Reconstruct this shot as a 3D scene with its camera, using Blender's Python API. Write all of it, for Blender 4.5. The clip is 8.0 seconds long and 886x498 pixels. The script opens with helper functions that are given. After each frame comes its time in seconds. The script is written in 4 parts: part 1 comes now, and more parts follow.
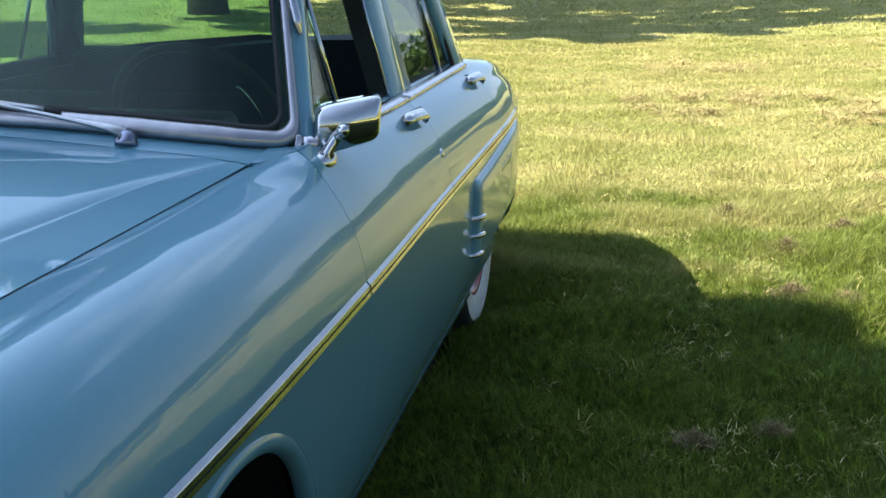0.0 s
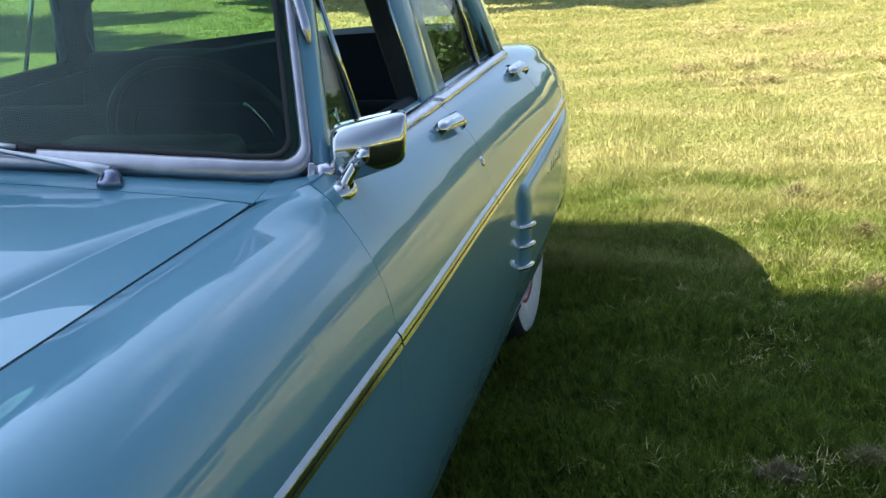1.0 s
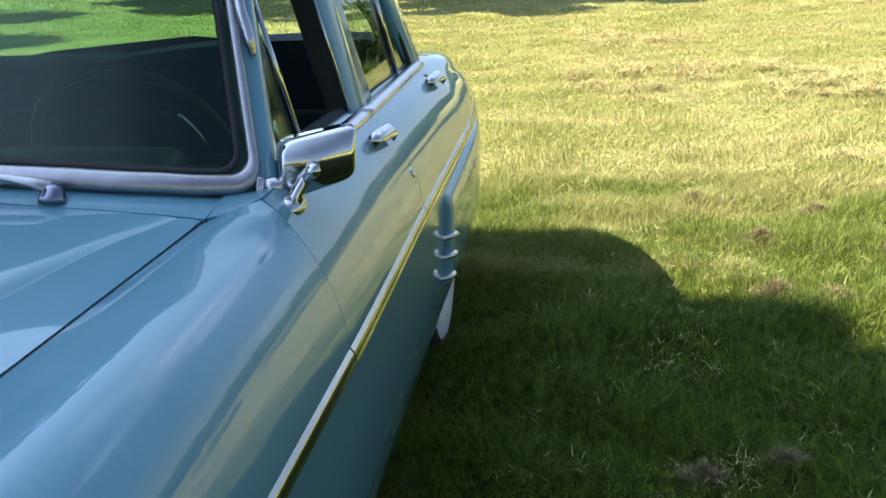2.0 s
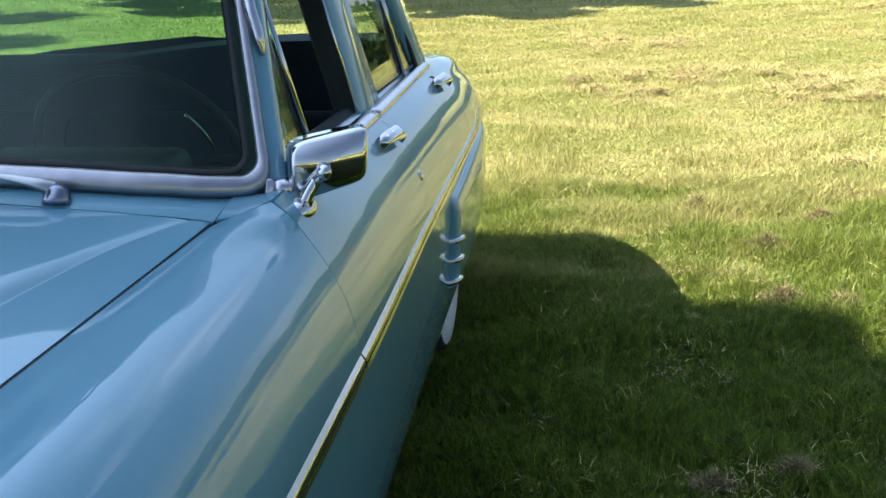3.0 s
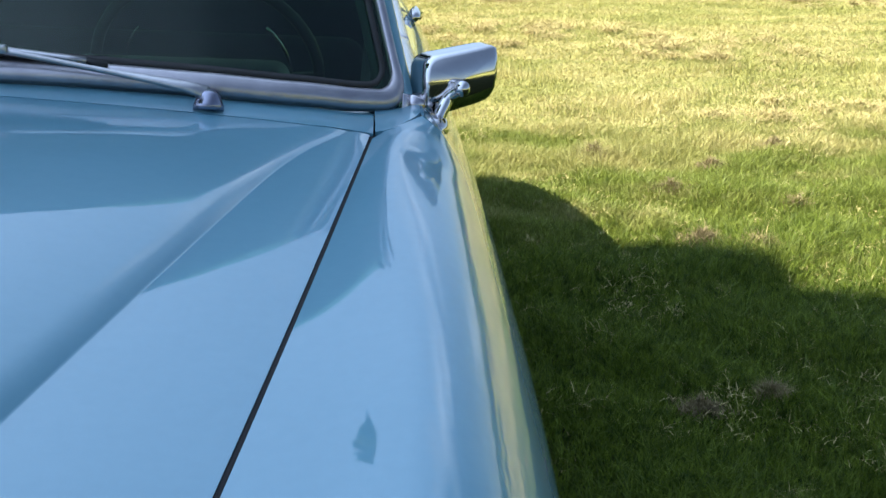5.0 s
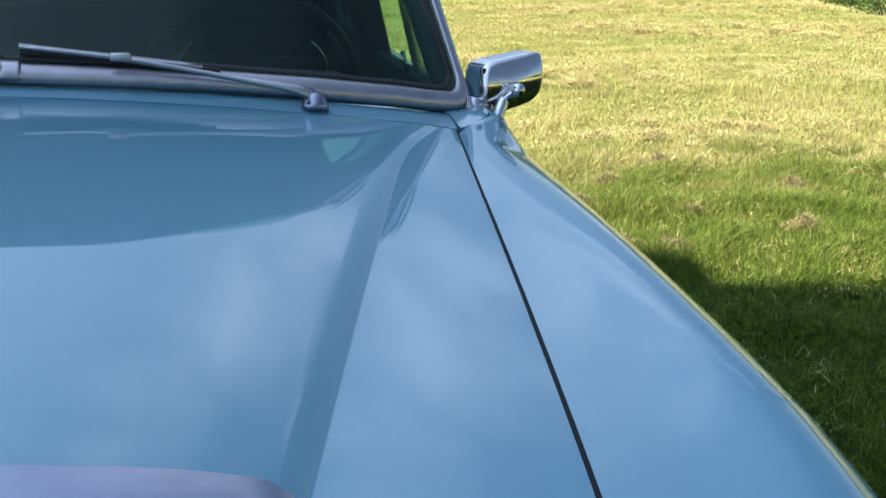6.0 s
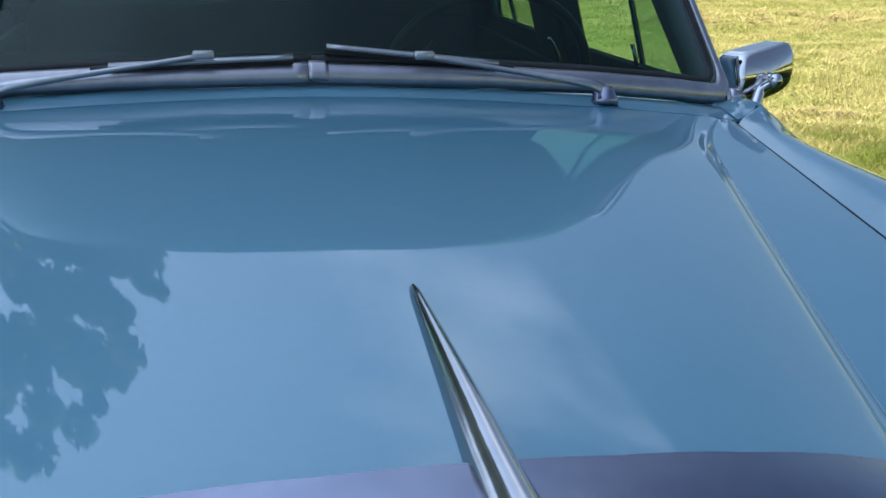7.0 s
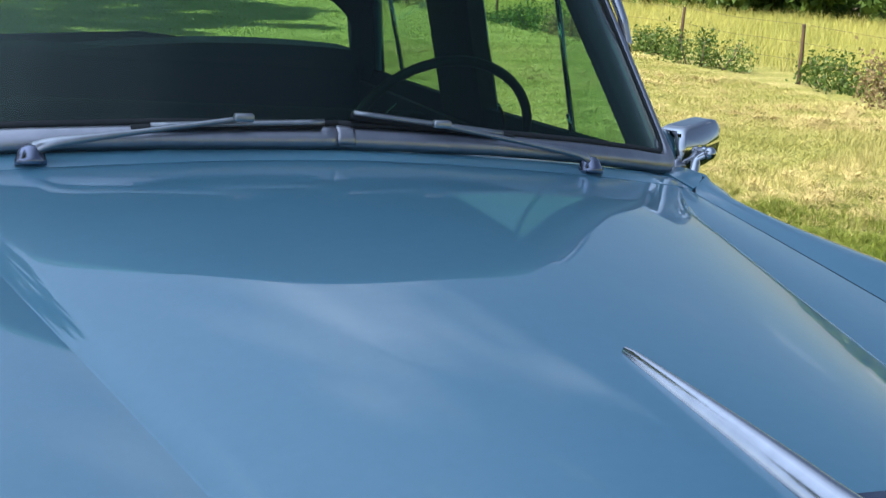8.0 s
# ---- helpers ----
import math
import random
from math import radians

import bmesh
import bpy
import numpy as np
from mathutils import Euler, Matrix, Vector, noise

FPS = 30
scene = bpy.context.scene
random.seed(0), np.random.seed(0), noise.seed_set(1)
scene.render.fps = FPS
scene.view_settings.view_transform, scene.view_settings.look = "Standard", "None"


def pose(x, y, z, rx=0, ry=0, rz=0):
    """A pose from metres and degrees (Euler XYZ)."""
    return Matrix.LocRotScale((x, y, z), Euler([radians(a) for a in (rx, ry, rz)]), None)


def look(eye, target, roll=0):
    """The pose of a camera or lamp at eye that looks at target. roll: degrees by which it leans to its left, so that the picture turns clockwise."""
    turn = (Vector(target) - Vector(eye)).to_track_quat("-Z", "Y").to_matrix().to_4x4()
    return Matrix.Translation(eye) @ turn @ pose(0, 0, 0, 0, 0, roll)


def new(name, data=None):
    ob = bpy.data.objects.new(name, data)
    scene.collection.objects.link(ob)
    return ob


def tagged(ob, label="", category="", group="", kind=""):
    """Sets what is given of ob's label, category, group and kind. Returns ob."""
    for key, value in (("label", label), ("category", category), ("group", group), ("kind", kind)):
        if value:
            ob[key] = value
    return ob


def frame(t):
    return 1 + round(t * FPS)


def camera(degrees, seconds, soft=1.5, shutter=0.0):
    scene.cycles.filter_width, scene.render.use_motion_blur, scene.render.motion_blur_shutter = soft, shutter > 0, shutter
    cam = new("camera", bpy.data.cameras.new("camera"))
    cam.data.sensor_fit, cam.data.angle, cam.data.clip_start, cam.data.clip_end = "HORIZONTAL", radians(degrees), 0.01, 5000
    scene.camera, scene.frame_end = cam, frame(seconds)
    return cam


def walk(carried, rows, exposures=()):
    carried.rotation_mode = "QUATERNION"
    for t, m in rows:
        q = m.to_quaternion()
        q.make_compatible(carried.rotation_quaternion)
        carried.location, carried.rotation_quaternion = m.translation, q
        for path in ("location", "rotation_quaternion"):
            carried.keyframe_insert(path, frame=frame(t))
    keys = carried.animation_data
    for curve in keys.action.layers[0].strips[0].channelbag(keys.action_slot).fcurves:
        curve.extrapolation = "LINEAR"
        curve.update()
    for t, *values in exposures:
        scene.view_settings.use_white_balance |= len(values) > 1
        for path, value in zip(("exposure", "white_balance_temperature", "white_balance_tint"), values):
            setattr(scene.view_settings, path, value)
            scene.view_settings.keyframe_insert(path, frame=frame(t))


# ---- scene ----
cam = camera(42.9, 8.0)
PATH = [
    (0, (0.009, 0.054, 1.512), (-0.417, 1.934, 0.98), -3.0),
    (0.5, (-0.009, 0.273, 1.516), (-0.481, 2.15, 1.014), -4.1),
    (1, (-0.045, 0.427, 1.54), (-0.562, 2.272, 0.965), -6.1),
    (1.5, (-0.142, 0.434, 1.548), (-0.487, 2.324, 0.992), -5.9),
    (1.7, (-0.168, 0.413, 1.570), (-0.468, 2.303, 0.989), -4.5),
    (2.8, (-0.190, 0.426, 1.562), (-0.513, 2.309, 0.971), -5.3),
    (3, (-0.216, 0.455, 1.559), (-0.513, 2.345, 0.976), -4.3),
    (3.5, (-0.327, 0.43, 1.566), (-0.43, 2.343, 0.993), -2.7),
    (4, (-0.547, 0.381, 1.544), (-0.712, 2.268, 0.902), -2.0),
    (4.2, (-0.579, 0.335, 1.555), (-0.747, 2.215, 0.896), -0.9),
    (5.3, (-0.969, 0.417, 1.5), (-0.69, 2.279, 0.824), -2.1),
    (5.5, (-1.055, 0.362, 1.491), (-0.664, 2.232, 0.899), -3.6),
    (6, (-1.298, 0.239, 1.494), (-0.901, 2.103, 0.888), 0.4),
    (6.5, (-1.494, 0.268, 1.479), (-1.107, 2.145, 0.907), 2.1),
    (7, (-1.761, 0.316, 1.499), (-1.396, 2.184, 0.884), -0.9),
    (7.5, (-2.041, 0.286, 1.526), (-1.445, 2.089, 0.9), -1.7),
    (8, (-2.232, 0.34, 1.556), (-1.437, 2.094, 1.019), 3.4),
]
walk(cam, [(t, look(eye, target, roll)) for t, eye, target, roll in PATH],
     [(0.0, 1.85), (4.0, 1.85), (5.5, 1.75), (6.0, 1.65), (6.5, 1.5), (7.0, 1.5), (8.0, 1.4)])

# ---- light ----
SUN_SHIFT = (0.87, 0.10)          # how far a shadow falls for each metre of height
sun_el = math.atan2(1.0, math.hypot(*SUN_SHIFT))
to_sun = Vector((-SUN_SHIFT[0], -SUN_SHIFT[1], 1.0)).normalized()
world = bpy.data.worlds.new("world")
scene.world = world
world.use_nodes = True
wn, wl = world.node_tree.nodes, world.node_tree.links
sky = wn.new("ShaderNodeTexSky")
sky.sky_type, sky.sun_disc = "NISHITA", False
sky.sun_elevation = sun_el
sky.sun_rotation = math.atan2(to_sun.x, to_sun.y)
sky.dust_density, sky.ozone_density = 0.6, 2.5
geo = wn.new("ShaderNodeTexCoord")
cloud = wn.new("ShaderNodeTexNoise")
cloud.inputs["Scale"].default_value, cloud.inputs["Detail"].default_value = 2.8, 6
cloud.inputs["Roughness"].default_value = 0.55
cmap = wn.new("ShaderNodeMapping")
cmap.inputs["Scale"].default_value = (1, 1, 2.2)
cramp = wn.new("ShaderNodeValToRGB")
cramp.color_ramp.elements[0].position, cramp.color_ramp.elements[1].position = 0.57, 0.92
cmix = wn.new("ShaderNodeMix")
cmix.data_type = "RGBA"
cmix.inputs[7].default_value = (20.0, 23.0, 28.0, 1)
wl.new(geo.outputs["Generated"], cmap.inputs["Vector"])
wl.new(cmap.outputs[0], cloud.inputs["Vector"])
# A bank of cumulus stands in the north.
bank_dot, bank_map, bank_add = wn.new("ShaderNodeVectorMath"), wn.new("ShaderNodeMapRange"), wn.new("ShaderNodeMath")
bank_dot.operation = "DOT_PRODUCT"
bank_dot.inputs[1].default_value = (0.155, 0.877, 0.454)
bank_map.interpolation_type = "SMOOTHSTEP"
bank_map.inputs["From Min"].default_value, bank_map.inputs["From Max"].default_value = 0.955, 1.0
bank_map.inputs["To Max"].default_value = 0.17
bank_add.operation = "ADD"
wl.new(geo.outputs["Generated"], bank_dot.inputs[0])
wl.new(bank_dot.outputs["Value"], bank_map.inputs["Value"])
wl.new(cloud.outputs["Fac"], bank_add.inputs[0])
wl.new(bank_map.outputs[0], bank_add.inputs[1])
wl.new(bank_add.outputs[0], cramp.inputs["Fac"])
# Summer haze, brightest at the height of the sun.
hsep, hmap, hmix = wn.new("ShaderNodeSeparateXYZ"), wn.new("ShaderNodeMapRange"), wn.new("ShaderNodeMix")
hmap.interpolation_type = "SMOOTHSTEP"
hmap.inputs["From Min"].default_value, hmap.inputs["From Max"].default_value = 0.20, 0.80
hmap.inputs["To Min"].default_value, hmap.inputs["To Max"].default_value = 0.58, 0.92
hmix.data_type = "RGBA"
hmix.inputs[7].default_value = (14.0, 19.2, 28.0, 1)
wl.new(geo.outputs["Generated"], hsep.inputs[0])
wl.new(hsep.outputs["Z"], hmap.inputs["Value"])
# The haze glows round the sun and towards the north-west, and is thin in the south-east.
sunward = wn.new("ShaderNodeVectorMath")
sunward.operation = "DOT_PRODUCT"
sunward.inputs[1].default_value = (-0.90, 0.27, 0.35)
wl.new(geo.outputs["Generated"], sunward.inputs[0])
north, thick_haze = wn.new("ShaderNodeMapRange"), wn.new("ShaderNodeMath")
north.interpolation_type = "SMOOTHSTEP"
north.inputs["From Min"].default_value, north.inputs["From Max"].default_value = -0.35, 0.95
north.inputs["To Min"].default_value = 0.05
thick_haze.operation = "MULTIPLY"
wl.new(sunward.outputs["Value"], north.inputs["Value"])
wl.new(north.outputs[0], thick_haze.inputs[0])
wl.new(hmap.outputs[0], thick_haze.inputs[1])
wl.new(thick_haze.outputs[0], hmix.inputs[0])
cloud_share = wn.new("ShaderNodeMath")
cloud_share.operation = "MULTIPLY"
wl.new(cramp.outputs["Color"], cloud_share.inputs[0])
clear_south = wn.new("ShaderNodeMapRange")
clear_south.interpolation_type = "SMOOTHSTEP"
clear_south.inputs["From Min"].default_value, clear_south.inputs["From Max"].default_value = -0.1, 0.5
clear_south.inputs["To Max"].default_value = 0.85
wl.new(hsep.outputs["Y"], clear_south.inputs["Value"])
wl.new(clear_south.outputs[0], cloud_share.inputs[1])
wl.new(cloud_share.outputs[0], cmix.inputs[0])
wl.new(sky.outputs[0], hmix.inputs[6])
wl.new(hmix.outputs[2], cmix.inputs[6])
wl.new(cmix.outputs[2], wn["Background"].inputs["Color"])
wn["Background"].inputs["Strength"].default_value = 0.0315
sun = new("sun", bpy.data.lights.new("sun", "SUN"))
sun.data.energy, sun.data.angle, sun.data.color = 5.0, radians(0.53), (1.0, 0.94, 0.82)
sun.matrix_world = look(tuple(to_sun * 40), (0, 0, 0))


# ---- materials ----
def material(name, colour, rough=0.5, metal=0.0, coat=0.0, grain=None, bump=0.0, scale=40.0, vary=0.0, spec=0.5):
    """A principled surface. grain: a second colour that noise mixes in; vary: how much of it; bump: fine relief."""
    m = bpy.data.materials.new(name)
    m.use_nodes = True
    n, l = m.node_tree.nodes, m.node_tree.links
    b = n["Principled BSDF"]
    b.inputs["Base Color"].default_value = (*colour, 1)
    b.inputs["Roughness"].default_value, b.inputs["Metallic"].default_value = rough, metal
    b.inputs["Coat Weight"].default_value, b.inputs["Coat Roughness"].default_value = coat, 0.02
    b.inputs["Specular IOR Level"].default_value = spec
    co = n.new("ShaderNodeTexCoord")
    if grain:
        big, small, mix = n.new("ShaderNodeTexNoise"), n.new("ShaderNodeTexNoise"), n.new("ShaderNodeMix")
        big.inputs["Scale"].default_value, small.inputs["Scale"].default_value = scale / 9, scale
        big.inputs["Detail"].default_value = small.inputs["Detail"].default_value = 5
        add, mul = n.new("ShaderNodeMath"), n.new("ShaderNodeMath")
        add.operation, mul.operation = "ADD", "MULTIPLY"
        ramp = n.new("ShaderNodeMapRange")
        ramp.inputs["From Min"].default_value, ramp.inputs["From Max"].default_value = 0.75, 1.25
        mix.data_type = "RGBA"
        mix.inputs[6].default_value, mix.inputs[7].default_value = (*colour, 1), (*grain, 1)
        mul.inputs[1].default_value = vary or 1.0
        for tex in (big, small):
            l.new(co.outputs["Object"], tex.inputs["Vector"])
        l.new(big.outputs["Fac"], add.inputs[0])
        l.new(small.outputs["Fac"], add.inputs[1])
        l.new(add.outputs[0], ramp.inputs["Value"])
        l.new(ramp.outputs[0], mul.inputs[0])
        l.new(mul.outputs[0], mix.inputs[0])
        l.new(mix.outputs[2], b.inputs["Base Color"])
    if bump:
        tex, bp = n.new("ShaderNodeTexNoise"), n.new("ShaderNodeBump")
        tex.inputs["Scale"].default_value, tex.inputs["Detail"].default_value = scale * 2, 4
        bp.inputs["Strength"].default_value, bp.inputs["Distance"].default_value = bump, 0.004
        l.new(co.outputs["Object"], tex.inputs["Vector"])
        l.new(tex.outputs["Fac"], bp.inputs["Height"])
        l.new(bp.outputs[0], b.inputs["Normal"])
    return m


def glass_material(name, tint, ior=1.5, veil=0.0):
    m = bpy.data.materials.new(name)
    m.use_nodes = True
    n, l = m.node_tree.nodes, m.node_tree.links
    n.remove(n["Principled BSDF"])
    clear, shine, mix, face = (n.new("ShaderNodeBsdfTransparent"), n.new("ShaderNodeBsdfGlossy"), n.new("ShaderNodeMixShader"),
                               n.new("ShaderNodeLayerWeight"))
    clear.inputs["Color"].default_value = (*tint, 1)
    shine.inputs["Roughness"].default_value = 0.0
    face.inputs["Blend"].default_value = 0.5
    power, share = n.new("ShaderNodeMath"), n.new("ShaderNodeMath")
    power.operation, share.operation = "POWER", "MULTIPLY_ADD"
    power.inputs[1].default_value = 5.0
    share.inputs[1].default_value, share.inputs[2].default_value = 0.96, ((ior - 1) / (ior + 1)) ** 2
    l.new(face.outputs["Facing"], power.inputs[0])
    l.new(power.outputs[0], share.inputs[0])
    l.new(share.outputs[0], mix.inputs[0])
    l.new(clear.outputs[0], mix.inputs[1])
    l.new(shine.outputs[0], mix.inputs[2])
    # A thin bluish diffuse film paints a hazy veil over the glass.
    film, last = n.new("ShaderNodeBsdfDiffuse"), n.new("ShaderNodeMixShader")
    film.inputs["Color"].default_value = (0.50, 0.62, 0.74, 1)
    last.inputs[0].default_value = veil
    l.new(mix.outputs[0], last.inputs[1])
    l.new(film.outputs[0], last.inputs[2])
    l.new(last.outputs[0], n["Material Output"].inputs["Surface"])
    return m


PAINT = material("blue_paint", (0.112, 0.278, 0.362), 0.40, 0.0, 1.0, (0.122, 0.290, 0.376), 0.0, 60, 0.0, 0.2)
PAINT.node_tree.nodes["Principled BSDF"].inputs["Coat IOR"].default_value = 1.6
CHROME = material("chrome", (0.68, 0.67, 0.68), 0.07, 1.0, 0.0, (0.58, 0.57, 0.58), 0.0, 25)
DULL_CHROME = material("worn_chrome", (0.66, 0.63, 0.66), 0.22, 1.0, 0.0, (0.52, 0.50, 0.54), 0.06, 30)
TRIM = material("brushed_alloy_trim", (0.47, 0.445, 0.465), 0.36, 1.0, 0.0, (0.38, 0.36, 0.385), 0.04, 40)
# Worn chrome, its colour darkened to stand for dim surroundings mirrored in it.
LIP = material("chrome_dark_reflection", (0.29, 0.30, 0.38), 0.22, 1.0, 0.0, (0.24, 0.25, 0.32), 0.06, 30)
SATIN = material("satin_chrome", (0.58, 0.565, 0.585), 0.13, 1.0, 0.0, (0.48, 0.47, 0.49), 0.02, 30)
STEEL = material("brushed_steel", (0.50, 0.49, 0.50), 0.32, 1.0, 0.0, (0.4, 0.39, 0.4), 0.05, 60)
RUBBER = material("black_rubber", (0.013, 0.013, 0.014), 0.7, 0, 0, (0.025, 0.025, 0.026), 0.2, 80)
GAP = material("dark_gap", (0.006, 0.007, 0.008), 0.9, 0, 0, (0.01, 0.01, 0.011), 0, 50)
WHITE_RUBBER = material("white_rubber", (0.78, 0.77, 0.74), 0.6, 0, 0, (0.62, 0.60, 0.55), 0.05, 30)
RED_PAINT = material("red_paint", (0.33, 0.012, 0.07), 0.3, 0, 0.6, (0.25, 0.01, 0.05), 0, 30)
VINYL = material("dark_blue_vinyl", (0.012, 0.022, 0.03), 0.6, 0, 0, (0.02, 0.034, 0.045), 0.15, 70)
CLOTH = material("dark_cloth", (0.008, 0.017, 0.026), 0.9, 0, 0, (0.013, 0.024, 0.035), 0.0, 60)
DASH = material("dark_dash_paint", (0.008, 0.016, 0.022), 0.5, 0, 0.0, (0.012, 0.022, 0.03), 0, 40)
HEADLINER = material("grey_headliner", (0.10, 0.12, 0.13), 0.95, 0, 0, (0.08, 0.10, 0.11), 0.2, 90)
PLASTIC = material("black_plastic", (0.010, 0.012, 0.015), 0.5, 0, 0.0, (0.018, 0.02, 0.024), 0, 40)
TINTED = glass_material("green_tinted_glass", (0.55, 0.75, 0.61), ior=1.45, veil=0.002)
CLEAR = glass_material("clear_glass", (0.92, 0.985, 0.95), veil=0.004)


# ---- mesh tools ----
def link(name, mesh, mat, parent=None, label="", smooth=True):
    ob = new(name, mesh)
    mesh.materials.append(mat)
    if smooth:
        mesh.polygons.foreach_set("use_smooth", [True] * len(mesh.polygons))
    if parent:
        ob.parent = parent
    if label:
        ob["label"] = label
    return ob


def part(name, bm, mat, parent, label="", smooth=True):
    mesh = bpy.data.meshes.new(name)
    bmesh.ops.recalc_face_normals(bm, faces=bm.faces)
    bm.to_mesh(mesh)
    bm.free()
    return link(name, mesh, mat, parent, label, smooth)


def sheet(name, grid, mat, parent, label="", thick=0.004, flip=False, close=False):
    """A panel through a grid of points (rows x columns x 3), given thickness on its inner side."""
    g = np.asarray(grid, float)
    rows, cols = g.shape[:2]
    mesh = bpy.data.meshes.new(name)
    idx = np.arange(rows * cols).reshape(rows, cols)
    if close:
        idx = np.concatenate([idx, idx[:, :1]], 1)
    quads = np.stack([idx[:-1, :-1], idx[1:, :-1], idx[1:, 1:], idx[:-1, 1:]], -1).reshape(-1, 4)
    if flip:
        quads = quads[:, ::-1]
    mesh.from_pydata(g.reshape(-1, 3).tolist(), [], quads.tolist())
    if thick:
        mesh.update()
        normal = np.empty(rows * cols * 3)
        mesh.vertex_normals.foreach_get("vector", normal)
        back = g.reshape(-1, 3) - thick * normal.reshape(-1, 3)
        rim = [idx[0], idx[-1][::-1]] + ([] if close else [idx[:, 0][::-1], idx[:, -1]])
        edge = np.concatenate([np.stack([r[1:], r[:-1], r[:-1] + rows * cols, r[1:] + rows * cols], -1) for r in rim])
        if not flip:
            edge = edge[:, ::-1]
        faces = np.concatenate([quads, quads[:, ::-1] + rows * cols, edge])
        mesh.clear_geometry()
        mesh.from_pydata(np.concatenate([g.reshape(-1, 3), back]).tolist(), [], faces.tolist())
        mesh.update()
    ob = link(name, mesh, mat, parent, label)
    if thick:
        mesh.set_sharp_from_angle(angle=radians(50))
    return ob


def mirrored(ob):
    """The same part on the car's other side."""
    mesh = ob.data.copy()
    co = np.empty(len(mesh.vertices) * 3)
    mesh.vertices.foreach_get("co", co)
    co[0::3] *= -1
    mesh.vertices.foreach_set("co", co)
    mesh.flip_normals()
    twin = ob.copy()
    twin.data = mesh
    scene.collection.objects.link(twin)
    return twin


def tube(points, radius, sides=10, caps=True):
    """A bmesh tube along points; radius: one number, or one for each point."""
    bm = bmesh.new()
    pts = [Vector(p) for p in points]
    rad = radius if hasattr(radius, "__len__") else [radius] * len(pts)
    rings, side = [], None
    for i, p in enumerate(pts):
        ahead = (pts[min(i + 1, len(pts) - 1)] - pts[max(i - 1, 0)]).normalized()
        side = (side or ahead.orthogonal()).copy()
        side = (side - ahead * side.dot(ahead)).normalized()
        up = ahead.cross(side)
        rings.append([bm.verts.new(p + float(rad[i]) * (math.cos(a) * side + math.sin(a) * up))
                      for a in (2 * math.pi * k / sides for k in range(sides))])
    for a, b in zip(rings, rings[1:]):
        for k in range(sides):
            bm.faces.new((a[k], a[(k + 1) % sides], b[(k + 1) % sides], b[k]))
    if caps:
        bm.faces.new(rings[0][::-1])
        bm.faces.new(rings[-1])
    return bm


def sweep(points, profile, ups, caps=True):
    """A bmesh of a closed profile [(across, up), ...] carried along points, with an up direction for each point."""
    bm = bmesh.new()
    pts = [Vector(p) for p in points]
    rings = []
    for i, p in enumerate(pts):
        ahead = (pts[min(i + 1, len(pts) - 1)] - pts[max(i - 1, 0)]).normalized()
        up = Vector(ups[i] if hasattr(ups[0], "__len__") else ups)
        side = ahead.cross(up).normalized()
        up = side.cross(ahead).normalized()
        prof = profile(i / (len(pts) - 1)) if callable(profile) else profile
        rings.append([bm.verts.new(p + a * side + b * up) for a, b in prof])
    k = len(rings[0])
    for a, b in zip(rings, rings[1:]):
        for j in range(k):
            bm.faces.new((a[j], a[(j + 1) % k], b[(j + 1) % k], b[j]))
    if caps:
        bm.faces.new(rings[0][::-1])
        bm.faces.new(rings[-1])
    return bm


def lathe(profile, sides=48):
    """A bmesh turned round the x axis from (x, radius) points."""
    bm = bmesh.new()
    rings = [[bm.verts.new((x, r * math.cos(2 * math.pi * k / sides), r * math.sin(2 * math.pi * k / sides))) for k in range(sides)]
             for x, r in profile]
    for a, b in zip(rings, rings[1:]):
        for k in range(sides):
            bm.faces.new((a[k], a[(k + 1) % sides], b[(k + 1) % sides], b[k]))
    return bm


def box(size, centre, bevel=0.01, segments=3, m=None):
    bm = bmesh.new()
    bmesh.ops.create_cube(bm, size=1.0, matrix=Matrix.Translation(centre) @ Matrix.Diagonal((*size, 1)))
    if bevel:
        bmesh.ops.bevel(bm, geom=bm.edges[:], offset=bevel, segments=segments, profile=0.5, affect="EDGES")
    if m:
        bm.transform(m)
    return bm


def catmull(points, per=8):
    """A smooth line through points."""
    p = np.asarray(points, float)
    p = np.concatenate([2 * p[:1] - p[1:2], p, 2 * p[-1:] - p[-2:-1]])
    out = []
    for a, b, c, d in zip(p, p[1:], p[2:], p[3:]):
        for t in np.linspace(0, 1, per, endpoint=False):
            out.append(0.5 * (2 * b + (c - a) * t + (2 * a - 5 * b + 4 * c - d) * t**2 + (3 * b - a - 3 * c + d) * t**3))
    out.append(p[-2])
    return np.array(out)


def resampled(line, n):
    line = np.asarray(line, float)
    d = np.r_[0, np.cumsum(np.linalg.norm(np.diff(line, axis=0), axis=1))]
    return np.stack([np.interp(np.linspace(0, d[-1], n), d, line[:, k]) for k in range(line.shape[1])], 1)


def glide(x, xs, ys):
    """A smooth curve through points that never overshoots them."""
    xs, ys = np.asarray(xs, float), np.asarray(ys, float)
    x = min(max(float(x), xs[0]), xs[-1])
    h = np.diff(xs)
    d = np.diff(ys) / h
    m = np.concatenate([d[:1], np.where(d[1:] * d[:-1] > 0, 2 * d[1:] * d[:-1] / np.where(d[1:] + d[:-1] == 0, 1, d[1:] + d[:-1]), 0), d[-1:]])
    i = min(int(np.searchsorted(xs, x, side="right")) - 1, len(h) - 1)
    t = (x - xs[i]) / h[i]
    return float((1 + 2 * t) * (1 - t) ** 2 * ys[i] + t * (1 - t) ** 2 * h[i] * m[i] + t * t * (3 - 2 * t) * ys[i + 1] + t * t * (t - 1) * h[i] * m[i + 1])


def smoothstep(x, a, b):
    t = np.clip((np.asarray(x, float) - a) / (b - a), 0, 1)
    return t * t * (3 - 2 * t)


